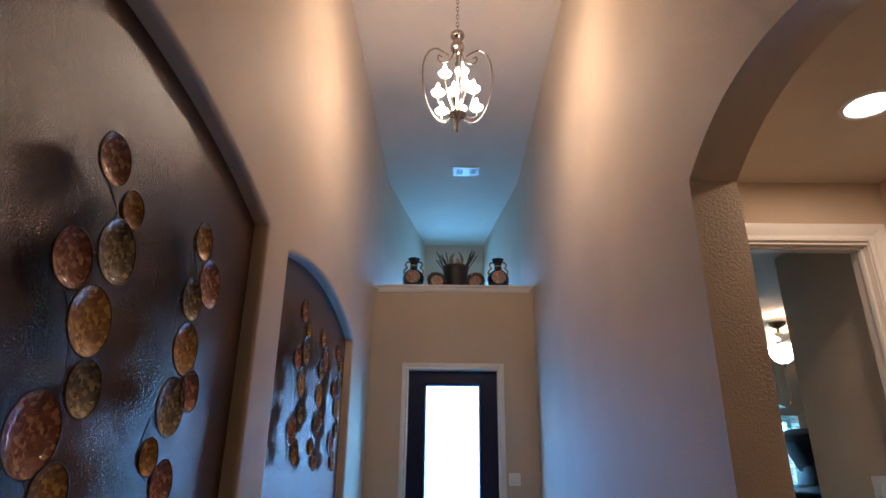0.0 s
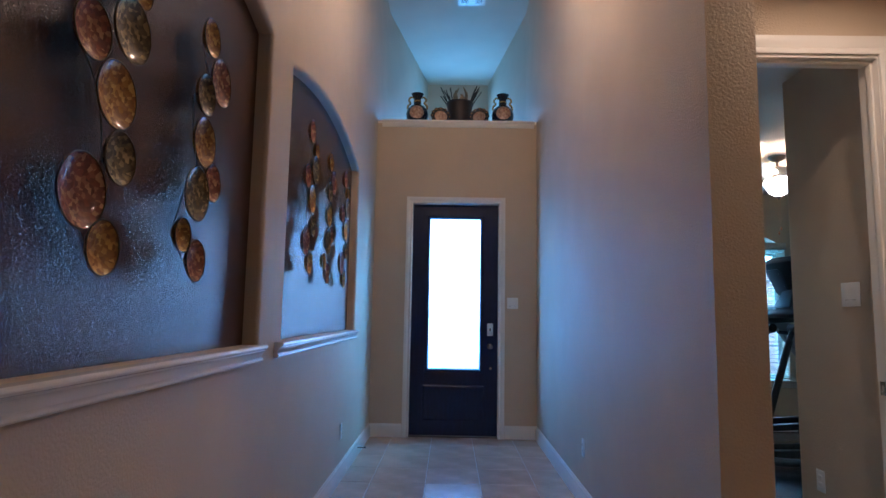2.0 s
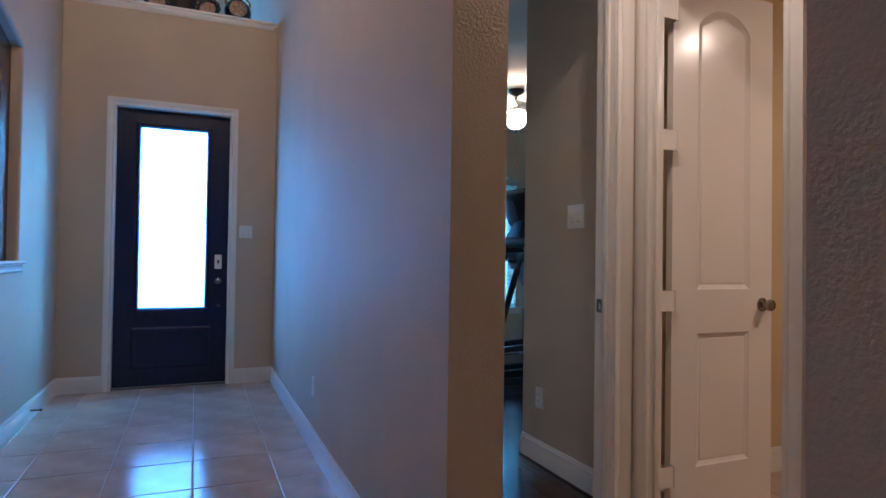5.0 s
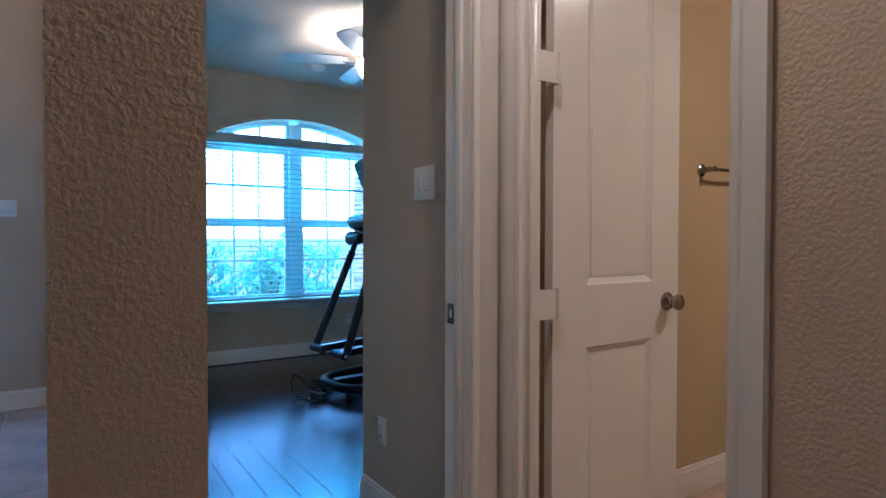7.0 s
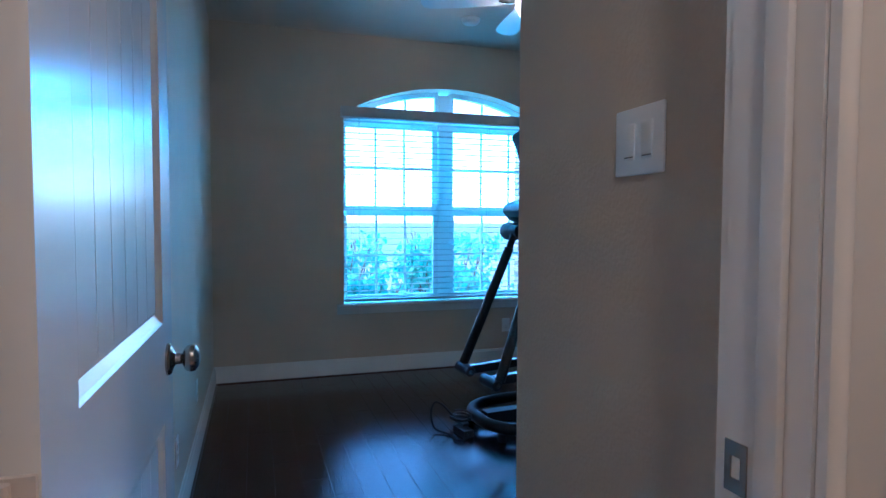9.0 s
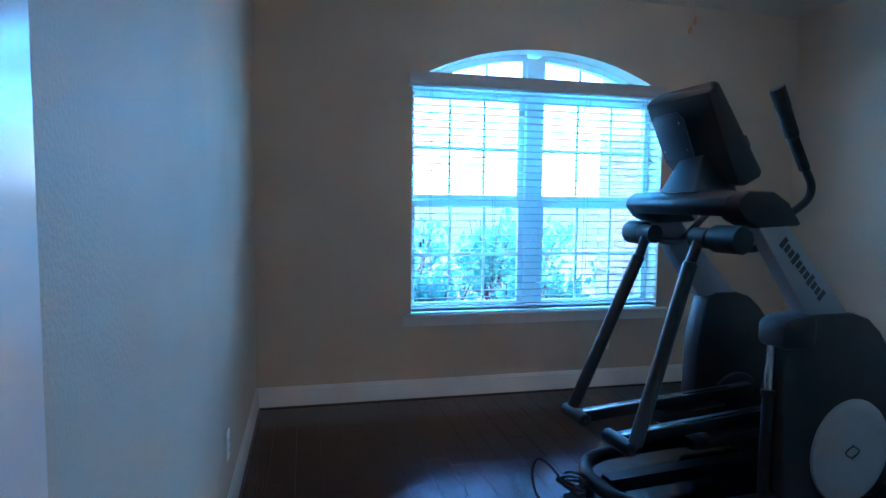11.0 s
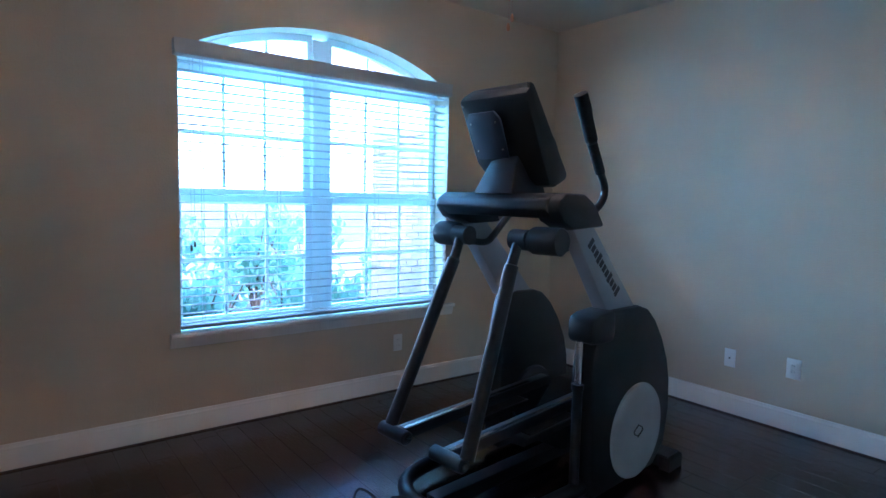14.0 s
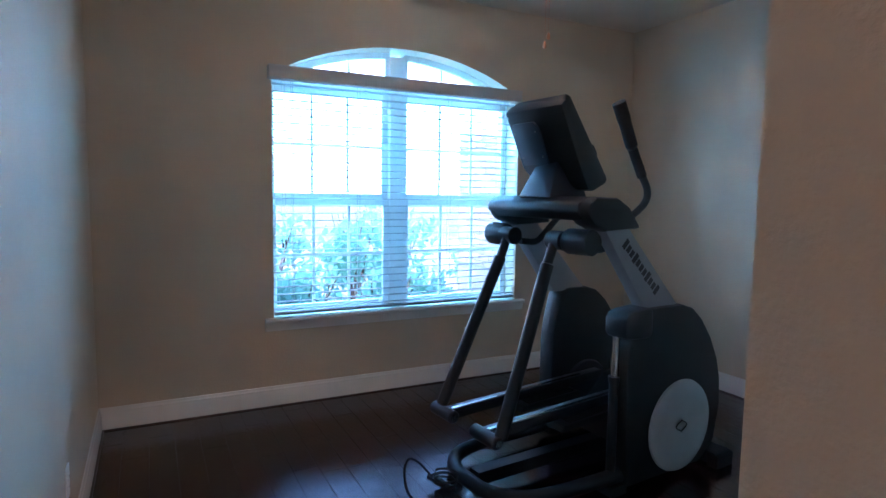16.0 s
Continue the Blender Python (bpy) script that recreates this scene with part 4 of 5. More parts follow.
part("mullion", bbox(mu[0], FY - 0.01, WZ[0] + 0.001, mu[1], FY + 0.07, 2.318, 0.004), WFR, win)
for x0, x1 in ((WX[0] + 0.001, mu[0] - 0.001), (mu[1] + 0.001, WX[1] - 0.001)):
    for z0, z1, yo, nm in ((0.58, 1.335, 0.0, "lower_sash"), (1.325, 2.06, 0.03, "upper_sash")):
        bm = bmesh.new()
        bars(bm, x0, x1, z0, z1, FY + yo, FY + yo + 0.03)
        s = part(nm, bm, WFR, win)
        for k in (1, 2):
            xx = x0 + 0.045 + (x1 - x0 - 0.09) * k / 3
            part("grid_bar", bbox(xx - 0.009, FY + yo + 0.008, z0 + 0.045, xx + 0.009, FY + yo + 0.022, z1 - 0.045), WFR, s)
        zz = (z0 + z1) / 2
        part("grid_bar", bbox(x0 + 0.045, FY + yo + 0.009, zz - 0.009, x1 - 0.045, FY + yo + 0.021, zz + 0.009), WFR, s)
        g = part("pane", bbox(x0 + 0.044, FY + yo + 0.0135, z0 + 0.044, x1 - 0.044, FY + yo + 0.0165, z1 - 0.044), GLASS, s)
        g.visible_shadow = False
    # the arched light above
    c, R = (WX[0] + WX[1]) / 2, ((WX[1] - WX[0]) ** 2 / 4 + 0.245 ** 2) / 0.49
    def top(x, k):
        return WZ[1] + 0.245 - R + math.sqrt((R - k) ** 2 - (x - c) ** 2) if (R - k) ** 2 > (x - c) ** 2 else WZ[1]
    xs = [x0 + (x1 - x0) * i / 14 for i in range(15)]
    outer = [(x0, 2.062)] + [(x1, 2.062)] + [(x, max(2.064, top(x, 0.002))) for x in reversed(xs)]
    xi = [max(x0 + 0.035, min(x1 - 0.035, x)) for x in xs]
    inner = [(xi[0], 2.09), (xi[-1], 2.09)] + [(x, max(2.095, top(x, 0.045))) for x in reversed(xi)]
    bm = bmesh.new()
    for d0, d1 in ((FY, FY), (FY + 0.05, FY + 0.05)):
        ring(bm, outer, inner, lambda u, v, q: (u, q, v), d0, d1)
    ring(bm, inner, inner, lambda u, v, q: (u, q, v), FY, FY + 0.05)
    al = part("arch_light", bm, WFR, win)
    for k in (1, 2):
        xx = x0 + 0.035 + (x1 - x0 - 0.07) * k / 3
        zt = top(xx, 0.04)
        if zt > 2.12:
            part("grid_bar", bbox(xx - 0.009, FY + 0.015, 2.091, xx + 0.009, FY + 0.03, zt), WFR, al)
# plaster reveal is the wall's own; stool and apron below
run("window_stool", (WX[1] + 0.065, YN + 0.0), (WX[0] - 0.058, YN + 0.0), [(-0.21, 0.0), (0.040, 0.0), (0.046, -0.006), (0.046, -0.018), (0.040, -0.024), (0.022, -0.027), (0.022, -0.050), (0.014, -0.066), (0.012, -0.082), (0.0, -0.086), (0.0, -0.026), (-0.21, -0.010)],
    TRIM, "white moulded window stool and apron", z=0.574)

BLIND = material("white_blind_slat", (0.44, 0.435, 0.425), 0.55, vary=0.04)
bn, bk = BLIND.node_tree.nodes, BLIND.node_tree.links
tr = bn.new("ShaderNodeBsdfTranslucent")
tr.inputs[0].default_value = (0.75, 0.74, 0.70, 1)
mx = bn.new("ShaderNodeMixShader")
mx.inputs[0].default_value = 0.04
bk.new(bn["Principled BSDF"].outputs[0], mx.inputs[1])
bk.new(tr.outputs[0], mx.inputs[2])
bk.new(mx.outputs[0], bn["Material Output"].inputs[0])
bl = thing("window_blind", "white two-inch slatted blind, lowered with slats open", "blind", pose(0, YN, 0))
bx0, bx1 = 3.035, 4.865
part("valance", extrude_profile([(-0.058, 2.062), (-0.060, 2.070), (-0.056, 2.080), (-0.056, 2.118), (-0.062, 2.128), (-0.062, 2.142), (0.0, 2.142), (0.0, 2.062)], lambda s, o, u: (bx0 + s, o, u), bx1 - bx0), BLIND, bl)
part("headrail", bbox(WX[0] + 0.01, 0.004, 2.068, WX[1] - 0.01, 0.045, 2.086), BLIND, bl)
slat = None
n = 31
for i in range(n):
    z = 0.625 + i * (2.045 - 0.625) / (n - 1)
    if slat is None:
        bm = bmesh.new()
        a = [(-0.025, -0.0012), (-0.012, 0.0018), (0.0, 0.0028), (0.012, 0.0018), (0.025, -0.0012), (0.025, -0.0034), (0.0, 0.0004), (-0.025, -0.0034)]
        v0 = [bm.verts.new((WX[0] + 0.007, y, zz)) for y, zz in a]
        v1 = [bm.verts.new((WX[1] - 0.007, y, zz)) for y, zz in a]
        for k in range(len(a)):
            bm.faces.new((v0[k], v0[(k + 1) % len(a)], v1[(k + 1) % len(a)], v1[k]))
        bm.faces.new(v0[::-1])
        bm.faces.new(v1)
        slat = finish("slat", bm, BLIND)
    ob = new("slat", slat)
    ob.parent = bl
    ob.matrix_local = Matrix.Translation((0, 0.030, z)) @ Matrix.Rotation(radians(-3), 4, "X")
part("bottom_rail", bbox(WX[0] + 0.007, 0.006, 0.586, WX[1] - 0.007, 0.054, 0.604, 0.003), BLIND, bl)
for x in (3.19, 3.63, 4.31, 4.75):
    for y in (0.004, 0.056):
        part("ladder_cord", tube(bmesh.new(), [(x, y, 0.60), (x, y, 2.07)], 0.0016, 5), BLIND, bl)
for x, z in ((3.120, 1.055), (3.138, 1.075)):
    cd = part("pull_cord", tube(bmesh.new(), [(x, -0.004, 2.065), (x, -0.004, z)], 0.0011, 5), BLIND, bl)
    part("tassel", revolve(bmesh.new(), [(0.0025, 0.0), (0.006, -0.006), (0.007, -0.032), (0.0, -0.034)], 10, Matrix.Translation((x, -0.004, z))), DRY, cd, "small brown wooden tassel")

# ceiling fan
COPPER = material("copper_chain", (0.60, 0.26, 0.12), 0.35, metal=0.6, vary=0.2)
BLADE = material("fan_blade_white", (0.62, 0.62, 0.60), 0.4, vary=0.05)
BOWL = emitter("glowing_glass_bowl", (1.0, 0.84, 0.62), 0.85)
FX, FYY = 3.93, 6.66
fan = thing("ceiling_fan", "ceiling fan with pale blades and a lit glass bowl", "ceiling fan", pose(FX, FYY, 0))
part("canopy", revolve(bmesh.new(), [(0, ZR), (0.072, ZR), (0.074, ZR - 0.012), (0.060, ZR - 0.030), (0.040, ZR - 0.042), (0.016, ZR - 0.055), (0, ZR - 0.055)], 28), BRONZE, fan, "dark bronze ceiling canopy")
part("downrod", tube(bmesh.new(), [(0, 0, ZR - 0.05), (0, 0, 2.62)], 0.013, 12), BRONZE, fan)
part("motor_housing", revolve(bmesh.new(), [(0, 2.625), (0.03, 2.625), (0.095, 2.61), (0.105, 2.59), (0.100, 2.545), (0.108, 2.53), (0.108, 2.515), (0.070, 2.505), (0.045, 2.50), (0, 2.50)], 36), BLADE, fan)
for i in range(5):
    m = Matrix.Rotation(radians(83 + 72 * i), 4, "Z")
    iron = part("blade_iron", tube(bmesh.new(), smooth_path([m @ Vector(p) for p in ((0.085, 0, 2.515), (0.12, 0.012, 2.50), (0.16, -0.012, 2.505), (0.215, 0, 2.512))], 5), 0.010, 8), NICKEL, fan, "curved metal blade bracket")
    out = [(0.18, -0.045), (0.24, -0.062), (0.45, -0.072), (0.62, -0.066), (0.66, -0.045), (0.672, 0.0), (0.66, 0.045), (0.62, 0.066), (0.45, 0.072), (0.24, 0.062), (0.18, 0.045)]
    bm = prism(out, lambda u, v, q: m @ Matrix.Translation((0, 0, 2.518)) @ Matrix.Rotation(radians(11), 4, "X") @ Vector((u, v, q)), 0.006)
    part("blade", bm, BLADE, fan)
part("light_fitter", revolve(bmesh.new(), [(0, 2.50), (0.05, 2.50), (0.062, 2.488), (0.062, 2.478), (0.03, 2.475), (0, 2.475)], 28), NICKEL, fan)
part("glass_bowl", revolve(bmesh.new(), [(0.116, 2.478), (0.122, 2.472), (0.108, 2.455), (0.094, 2.42), (0.070, 2.385), (0.035, 2.362), (0.012, 2.357), (0.010, 2.361), (0.034, 2.367), (0.066, 2.389), (0.090, 2.424), (0.104, 2.457), (0.116, 2.470)], 36), BOWL, fan, "lit frosted glass bowl")
part("finial", revolve(bmesh.new(), [(0, 2.358), (0.022, 2.356), (0.024, 2.350), (0.012, 2.340), (0.006, 2.325), (0, 2.323)], 20), BRONZE, fan)
for dx, zl in ((0.010, 2.075), (-0.010, 2.035)):
    bm = bmesh.new()
    for k in range(int((2.33 - zl) / 0.012)):
        revolve(bm, [(0, -0.0028), (0.0028, 0), (0, 0.0028)], 6, Matrix.Translation((dx * (1 - k * 0.01), 0, 2.33 - k * 0.012)))
    pc = part("pull_chain", bm, COPPER, fan)
    part("chain_pull", revolve(bmesh.new(), [(0, 0.004), (0.004, 0), (0.007, -0.012), (0.008, -0.022), (0.004, -0.030), (0, -0.031)], 10, Matrix.Translation((dx, 0, zl + 0.004))), material("copper_wood_pull", (0.55, 0.22, 0.09), 0.35, vary=0.2), pc, "small copper-coloured pull")

sd = thing("smoke_detector", "white smoke detector on the ceiling", "smoke detector", pose(3.905, 7.67, ZR))
part("base", revolve(bmesh.new(), [(0, 0), (0.070, 0), (0.070, -0.010), (0, -0.010)], 28), PLASTIC, sd)
part("cover", revolve(bmesh.new(), [(0.066, -0.0102), (0.064, -0.022), (0.050, -0.036), (0.020, -0.040), (0, -0.040)], 28), PLASTIC, sd)

# ---- elliptical trainer ----
BLK = material("black_plastic", (0.011, 0.012, 0.015), 0.48, vary=0.25, scale=9, bump=0.12, bump_scale=400)
GREYP = material("silver_grey_plastic", (0.30, 0.31, 0.33), 0.38, vary=0.10, scale=9)
TUBEM = material("charcoal_steel_tube", (0.009, 0.011, 0.016), 0.40, vary=0.2, scale=14)
DISCM = material("pale_grey_disc", (0.42, 0.43, 0.44), 0.42, vary=0.10, scale=7)
STEEL = material("bright_steel", (0.55, 0.56, 0.58), 0.22, metal=1.0, vary=0.1)
RUB = material("black_rubber", (0.012, 0.012, 0.013), 0.75, vary=0.2, scale=60)
# The mast's and back plate's bluish reflection is put into this plastic's colour.
SHEEN_TINT = material("sheen_tinted_plastic", (0.030, 0.036, 0.052), 0.5, vary=0.2, scale=9, bump=0.12, bump_scale=400)
INK = material("dark_print", (0.03, 0.033, 0.04), 0.5)
SCREEN = material("black_screen", (0.006, 0.006, 0.008), 0.08, coat=0.5)
et = thing("elliptical_trainer", "black elliptical trainer with silver-grey uprights and pale wheel discs", "elliptical trainer", pose(3.645, 6.752, 0, 0, 0, 5.74) @ Matrix.Scale(1.015, 4))


def soft(bm, r, seg=2, angle=30):
    edges = [e for e in bm.edges if len(e.link_faces) == 2 and e.calc_face_angle(0) > radians(angle)]
    bmesh.ops.bevel(bm, geom=edges, offset=r, segments=seg, affect="EDGES", profile=0.5)
    return bm


def side(profile, b0, b1, r=0.0):
    """A plate with an (a, z) outline between two side planes."""
    bm = bmesh.new()
    lo = [bm.verts.new((a, b0, z)) for a, z in profile]
    hi = [bm.verts.new((a, b1, z)) for a, z in profile]
    n_ = len(profile)
    for i in range(n_):
        bm.faces.new((lo[i], lo[(i + 1) % n_], hi[(i + 1) % n_], hi[i]))
    bm.faces.new(lo[::-1])
    bm.faces.new(hi)
    bmesh.ops.recalc_face_normals(bm, faces=bm.faces)
    return soft(bm, r) if r else bm


ub = smooth_path([(1.22, 0.30, 0.075), (0.70, 0.31, 0.075), (0.25, 0.29, 0.075), (0.08, 0.235, 0.075), (0.0, 0.12, 0.075), (-0.01, 0.0, 0.075), (0.0, -0.12, 0.075), (0.08, -0.235, 0.075), (0.25, -0.29, 0.075), (0.70, -0.31, 0.075), (1.22, -0.30, 0.075)], 6)
part("base_frame", tube(bmesh.new(), ub, 0.034, 12), TUBEM, et)
for a, b in ((0.03, 0.19), (0.03, -0.19)):
    part("front_foot", revolve(bmesh.new(), [(0, 0), (0.024, 0), (0.026, 0.012), (0.018, 0.045), (0, 0.045)], 16, Matrix.Translation((a, b, 0))), RUB, et)
part("rear_stabiliser", soft(bbox(1.21, -0.41, 0.012, 1.33, 0.41, 0.075), 0.02), TUBEM, et)
for b in (-0.40, 0.40):
    part("end_cap", soft(bbox(1.205, b - 0.028, 0.0, 1.335, b + 0.028, 0.066), 0.016), RUB, et)
part("floor_spine", soft(bbox(0.02, -0.035, 0.055, 1.25, 0.035, 0.115), 0.012), TUBEM, et)
part("resistance_housing", side([(0.78, 0.115), (1.28, 0.115), (1.30, 0.26), (1.20, 0.40), (0.95, 0.42), (0.80, 0.28)], -0.10, 0.10, 0.02), BLK, et)

TOWER = [(0.62, 0.03), (1.16, 0.03), (1.27, 0.12), (1.305, 0.30), (1.295, 0.44), (1.262, 0.55), (1.20, 0.665), (1.12, 0.765), (1.045, 0.825), (0.96, 0.85), (0.74, 0.852), (0.66, 0.80), (0.60, 0.70), (0.585, 0.60), (0.60, 0.20)]
TOWER_FAR = [(0.72, 0.03)] + TOWER[1:10] + [(0.82, 0.852), (0.765, 0.82), (0.735, 0.70), (0.715, 0.60), (0.71, 0.20)]
POD = [(0.555, 0.745), (0.572, 0.722), (0.72, 0.715), (0.74, 0.74), (0.74, 0.845), (0.72, 0.858), (0.61, 0.850), (0.568, 0.835), (0.555, 0.81)]
ARM = [(0.425, 1.225), (0.58, 1.225), (0.962, 0.835), (0.722, 0.835)]
for s in (-1, 1):
    lo, hi = sorted((s * 0.255, s * 0.362))
    tw = part("side_tower", side(TOWER if s < 0 else TOWER_FAR, lo, hi, 0.016), BLK, et, "tall black side cover")
    lo2, hi2 = sorted((s * 0.245, s * 0.372))
    if s < 0:
        part("tower_pod", side(POD, lo2, hi2, 0.016), BLK, tw)
    dm = Matrix.Translation((0.975, s * 0.362, 0.258)) @ Matrix.Rotation(radians(-90 * s), 4, "X")
    dc = part("wheel_disc", revolve(bmesh.new(), [(0, 0.012), (0.05, 0.012), (0.155, 0.016), (0.170, 0.020), (0.205, 0.018), (0.222, 0.010), (0.226, 0.0), (0, 0.0)], 48, dm), DISCM, tw, "pale grey wheel disc")
    part("emblem", tube(bmesh.new(), [dm @ Vector((0.028 * math.cos(t_) + 0.012 * math.cos(3 * t_), 0.030 * math.sin(t_), 0.0135)) for t_ in (2 * math.pi * k / 20 for k in range(20))], 0.0035, 6, True), INK, dc, "small dark emblem")
    im = Matrix.Translation((0.975, s * 0.255, 0.258)) @ Matrix.Rotation(radians(90 * s), 4, "X")
    part("inner_disc", revolve(bmesh.new(), [(0, 0.012), (0.12, 0.014), (0.165, 0.012), (0.172, 0.0), (0, 0.0)], 40, im), SHEEN_TINT, tw)
    if s < 0:
        part("lift_post", tube(bmesh.new(), [(0.572, s * 0.30, 0.012), (0.572, s * 0.30, 0.52)], 0.022, 16), BLK, et)
    if s < 0:
        part("post_collar", tube(bmesh.new(), [(0.572, s * 0.30, 0.52), (0.572, s * 0.30, 0.545)], 0.027, 16), BLK, et)
    if s < 0:
        part("post_rod", tube(bmesh.new(), [(0.576, s * 0.30, 0.545), (0.576, s * 0.30, 0.73)], 0.017, 16), STEEL, et, "bright steel rod")
    if s < 0:
        part("post_foot", soft(bbox(0.53, s * 0.30 - 0.05, 0.0, 0.63, s * 0.30 + 0.05, 0.045), 0.015), BLK, et)
    lo3, hi3 = sorted((s * 0.268, s * 0.338))
    up_ = part("upright", side(ARM, lo3, hi3, 0.008), GREYP, et, "silver-grey slanted upright with dark lettering")
    # lettering as plain dark bars
    d_ = (Vector((0.905, 0, 0.835)) - Vector((0.56, 0, 1.18))).normalized()
    nrm = Vector((d_.z, 0, -d_.x))
    ctr = Vector((0.672, 0, 1.035))
    for k in range(11):
        p = ctr + d_ * (k - 5) * 0.031
        bm = bmesh.new()
        hh = 0.030 if k in (0, 3, 7, 10) else 0.021
        q = [p + d_ * e * 0.011 + nrm * f * hh for e, f in ((-1, -1), (1, -1), (1, 0.6), (-1, 0.6))]
        y0_, y1_ = s * 0.338, s * 0.3395
        v0 = [bm.verts.new((w_.x, y0_, w_.z)) for w_ in q]
        v1 = [bm.verts.new((w_.x, y1_, w_.z)) for w_ in q]
        for e in range(4):
            bm.faces.new((v0[e], v0[(e + 1) % 4], v1[(e + 1) % 4], v1[e]))
        bm.faces.new(v1)
        part("letter_bar", bm, INK, up_)
    lo4, hi4 = sorted((s * 0.225, s * 0.352))
    part("deck_side", side([(0.315, 1.285), (0.325, 1.325), (0.37, 1.352), (0.50, 1.350), (0.575, 1.31), (0.655, 1.215), (0.43, 1.205), (0.36, 1.235)], lo4, hi4, 0.018), BLK, et, "curved black deck cover")
    h0, h1 = s * 0.125, s * 0.345
    part("pivot_sleeve", tube(bmesh.new(), [(0.325, h0, 1.160), (0.325, s * 0.21, 1.160)], 0.042, 20), BLK, et)
    part("pivot_housing", tube(bmesh.new(), [(0.345, s * 0.212, 1.160), (0.345, s * 0.224, 1.16), (0.36, s * 0.34, 1.160), (0.36, h1, 1.160)], [0.050, 0.056, 0.056, 0.048], 24), BLK, et)
    part("swing_arm", tube(bmesh.new(), [(0.305, s * 0.165, 1.145), (0.272, s * 0.165, 1.06), (0.27, s * 0.166, 1.055), (0.005, 0.255 if s > 0 else -0.205, 0.345)], [0.022, 0.022, 0.029, 0.029], 16), TUBEM, et, "long charcoal swing arm")
    n0, n1 = (-0.195, -0.02) if s < 0 else (0.140, 0.315)
    hg = part("arm_hinge", tube(bmesh.new(), [(0.0, n0, 0.315), (0.0, n0 + 0.006, 0.315), (0.0, n1 - 0.006, 0.315), (0.0, n1, 0.315)], [0.026, 0.031, 0.031, 0.026], 18), TUBEM, et)
    part("bolt_cap", tube(bmesh.new(), [(0.0, n0 - 0.006, 0.315), (0.0, n0 - 0.0005, 0.315)], 0.016, 14), STEEL, hg)
    rb = -0.085 if s < 0 else 0.205
    rl_ = part("pedal_rail", soft(side([(0.0, 0.29), (1.02, 0.335), (1.02, 0.385), (0.0, 0.34)], rb - 0.030, rb + 0.030), 0.008), TUBEM, et)
    # Thin steel strip added to imitate the highlight on the rail's top.
    part("highlight_strip", side([(0.02, 0.3412), (0.86, 0.3782), (0.86, 0.3802), (0.02, 0.3432)], rb - 0.022, rb - 0.004), STEEL, rl_, "bright strip drawn as the highlight along the rail")
    pd = part("foot_pedal", soft(side([(0.40, 0.262), (0.42, 0.292), (0.45, 0.296), (0.80, 0.312), (0.82, 0.276)], rb - 0.072, rb + 0.072), 0.008), BLK, et)
    part("tread_pad", side([(0.46, 0.2972), (0.78, 0.3118), (0.78, 0.3158), (0.46, 0.3012)], rb - 0.060, rb + 0.060), RUB, pd)
    hp = smooth_path([(0.622, s * 0.226, 1.760), (0.652, s * 0.226, 1.700), (0.695, s * 0.226, 1.615), (0.775, s * 0.226, 1.475), (0.832, s * 0.226, 1.385), (0.810, s * 0.226, 1.318), (0.70, s * 0.226, 1.245), (0.60, s * 0.226, 1.155), (0.54, s * 0.226, 1.118), (0.44, s * 0.226, 1.125)], 6)
    hd = part("handlebar", tube(bmesh.new(), hp, 0.017, 12), TUBEM, et)
    gp = smooth_path([(0.610, s * 0.226, 1.776), (0.622, s * 0.226, 1.756), (0.660, s * 0.226, 1.685), (0.70, s * 0.226, 1.605), (0.715, s * 0.226, 1.575)], 4)
    part("grip", tube(bmesh.new(), gp, [0.020] + [0.031] * 7 + [0.028] * (len(gp) - 10) + [0.023, 0.019], 14), RUB, hd, "thick black rubber grip")
    gp2 = [(0.716, s * 0.226, 1.574), (0.775, s * 0.226, 1.475), (0.79, s * 0.226, 1.45)]
    part("lower_grip", tube(bmesh.new(), gp2, 0.0225, 14), RUB, hd)
part("deck_front", soft(side([(0.302, 1.288), (0.312, 1.325), (0.36, 1.351), (0.47, 1.353), (0.48, 1.325), (0.42, 1.262), (0.345, 1.248)], -0.30, 0.30), 0.012), BLK, et)
part("deck_tray", side([(0.46, 1.322), (0.60, 1.290), (0.60, 1.304), (0.46, 1.344)], -0.223, 0.223), BLK, et)
bm = side([(0.33, 1.345), (0.57, 1.345), (0.55, 1.42), (0.43, 1.52), (0.40, 1.50)], -0.10, 0.12, 0.012)
for v in bm.verts:
    v.co.y *= 1 - 0.35 * min(1, max(0, (v.co.z - 1.35) / 0.14))
part("console_mast", bm, SHEEN_TINT, et)
bm = side([(0.262, 1.735), (0.285, 1.758), (0.350, 1.796), (0.372, 1.790), (0.622, 1.440), (0.618, 1.415), (0.535, 1.375), (0.500, 1.385), (0.385, 1.480)], -0.172, 0.152, 0.014)
for v in bm.verts:  # the rear face slopes away on one flank
    back = (v.co.x - 0.262) * 0.9005 + (v.co.z - 1.735) * 0.4347
    if v.co.y < -0.14 and back < 0.035 and v.co.z > 1.45:
        v.co.x += 0.055
        v.co.z += 0.012
co = part("console", bm, BLK, et, "black tilted console")
fdn = Vector((0.262 - 0.385, 0, 1.735 - 1.480)).normalized()
fo = Vector((-fdn.z, 0, fdn.x))
fo = fo if fo.x < 0 else -fo
cb = Vector((0.3235, 0.035, 1.6075))


def on_back(u, v, q):
    p = cb + fdn * v + Vector((0, u, 0)) + fo * q
    return p


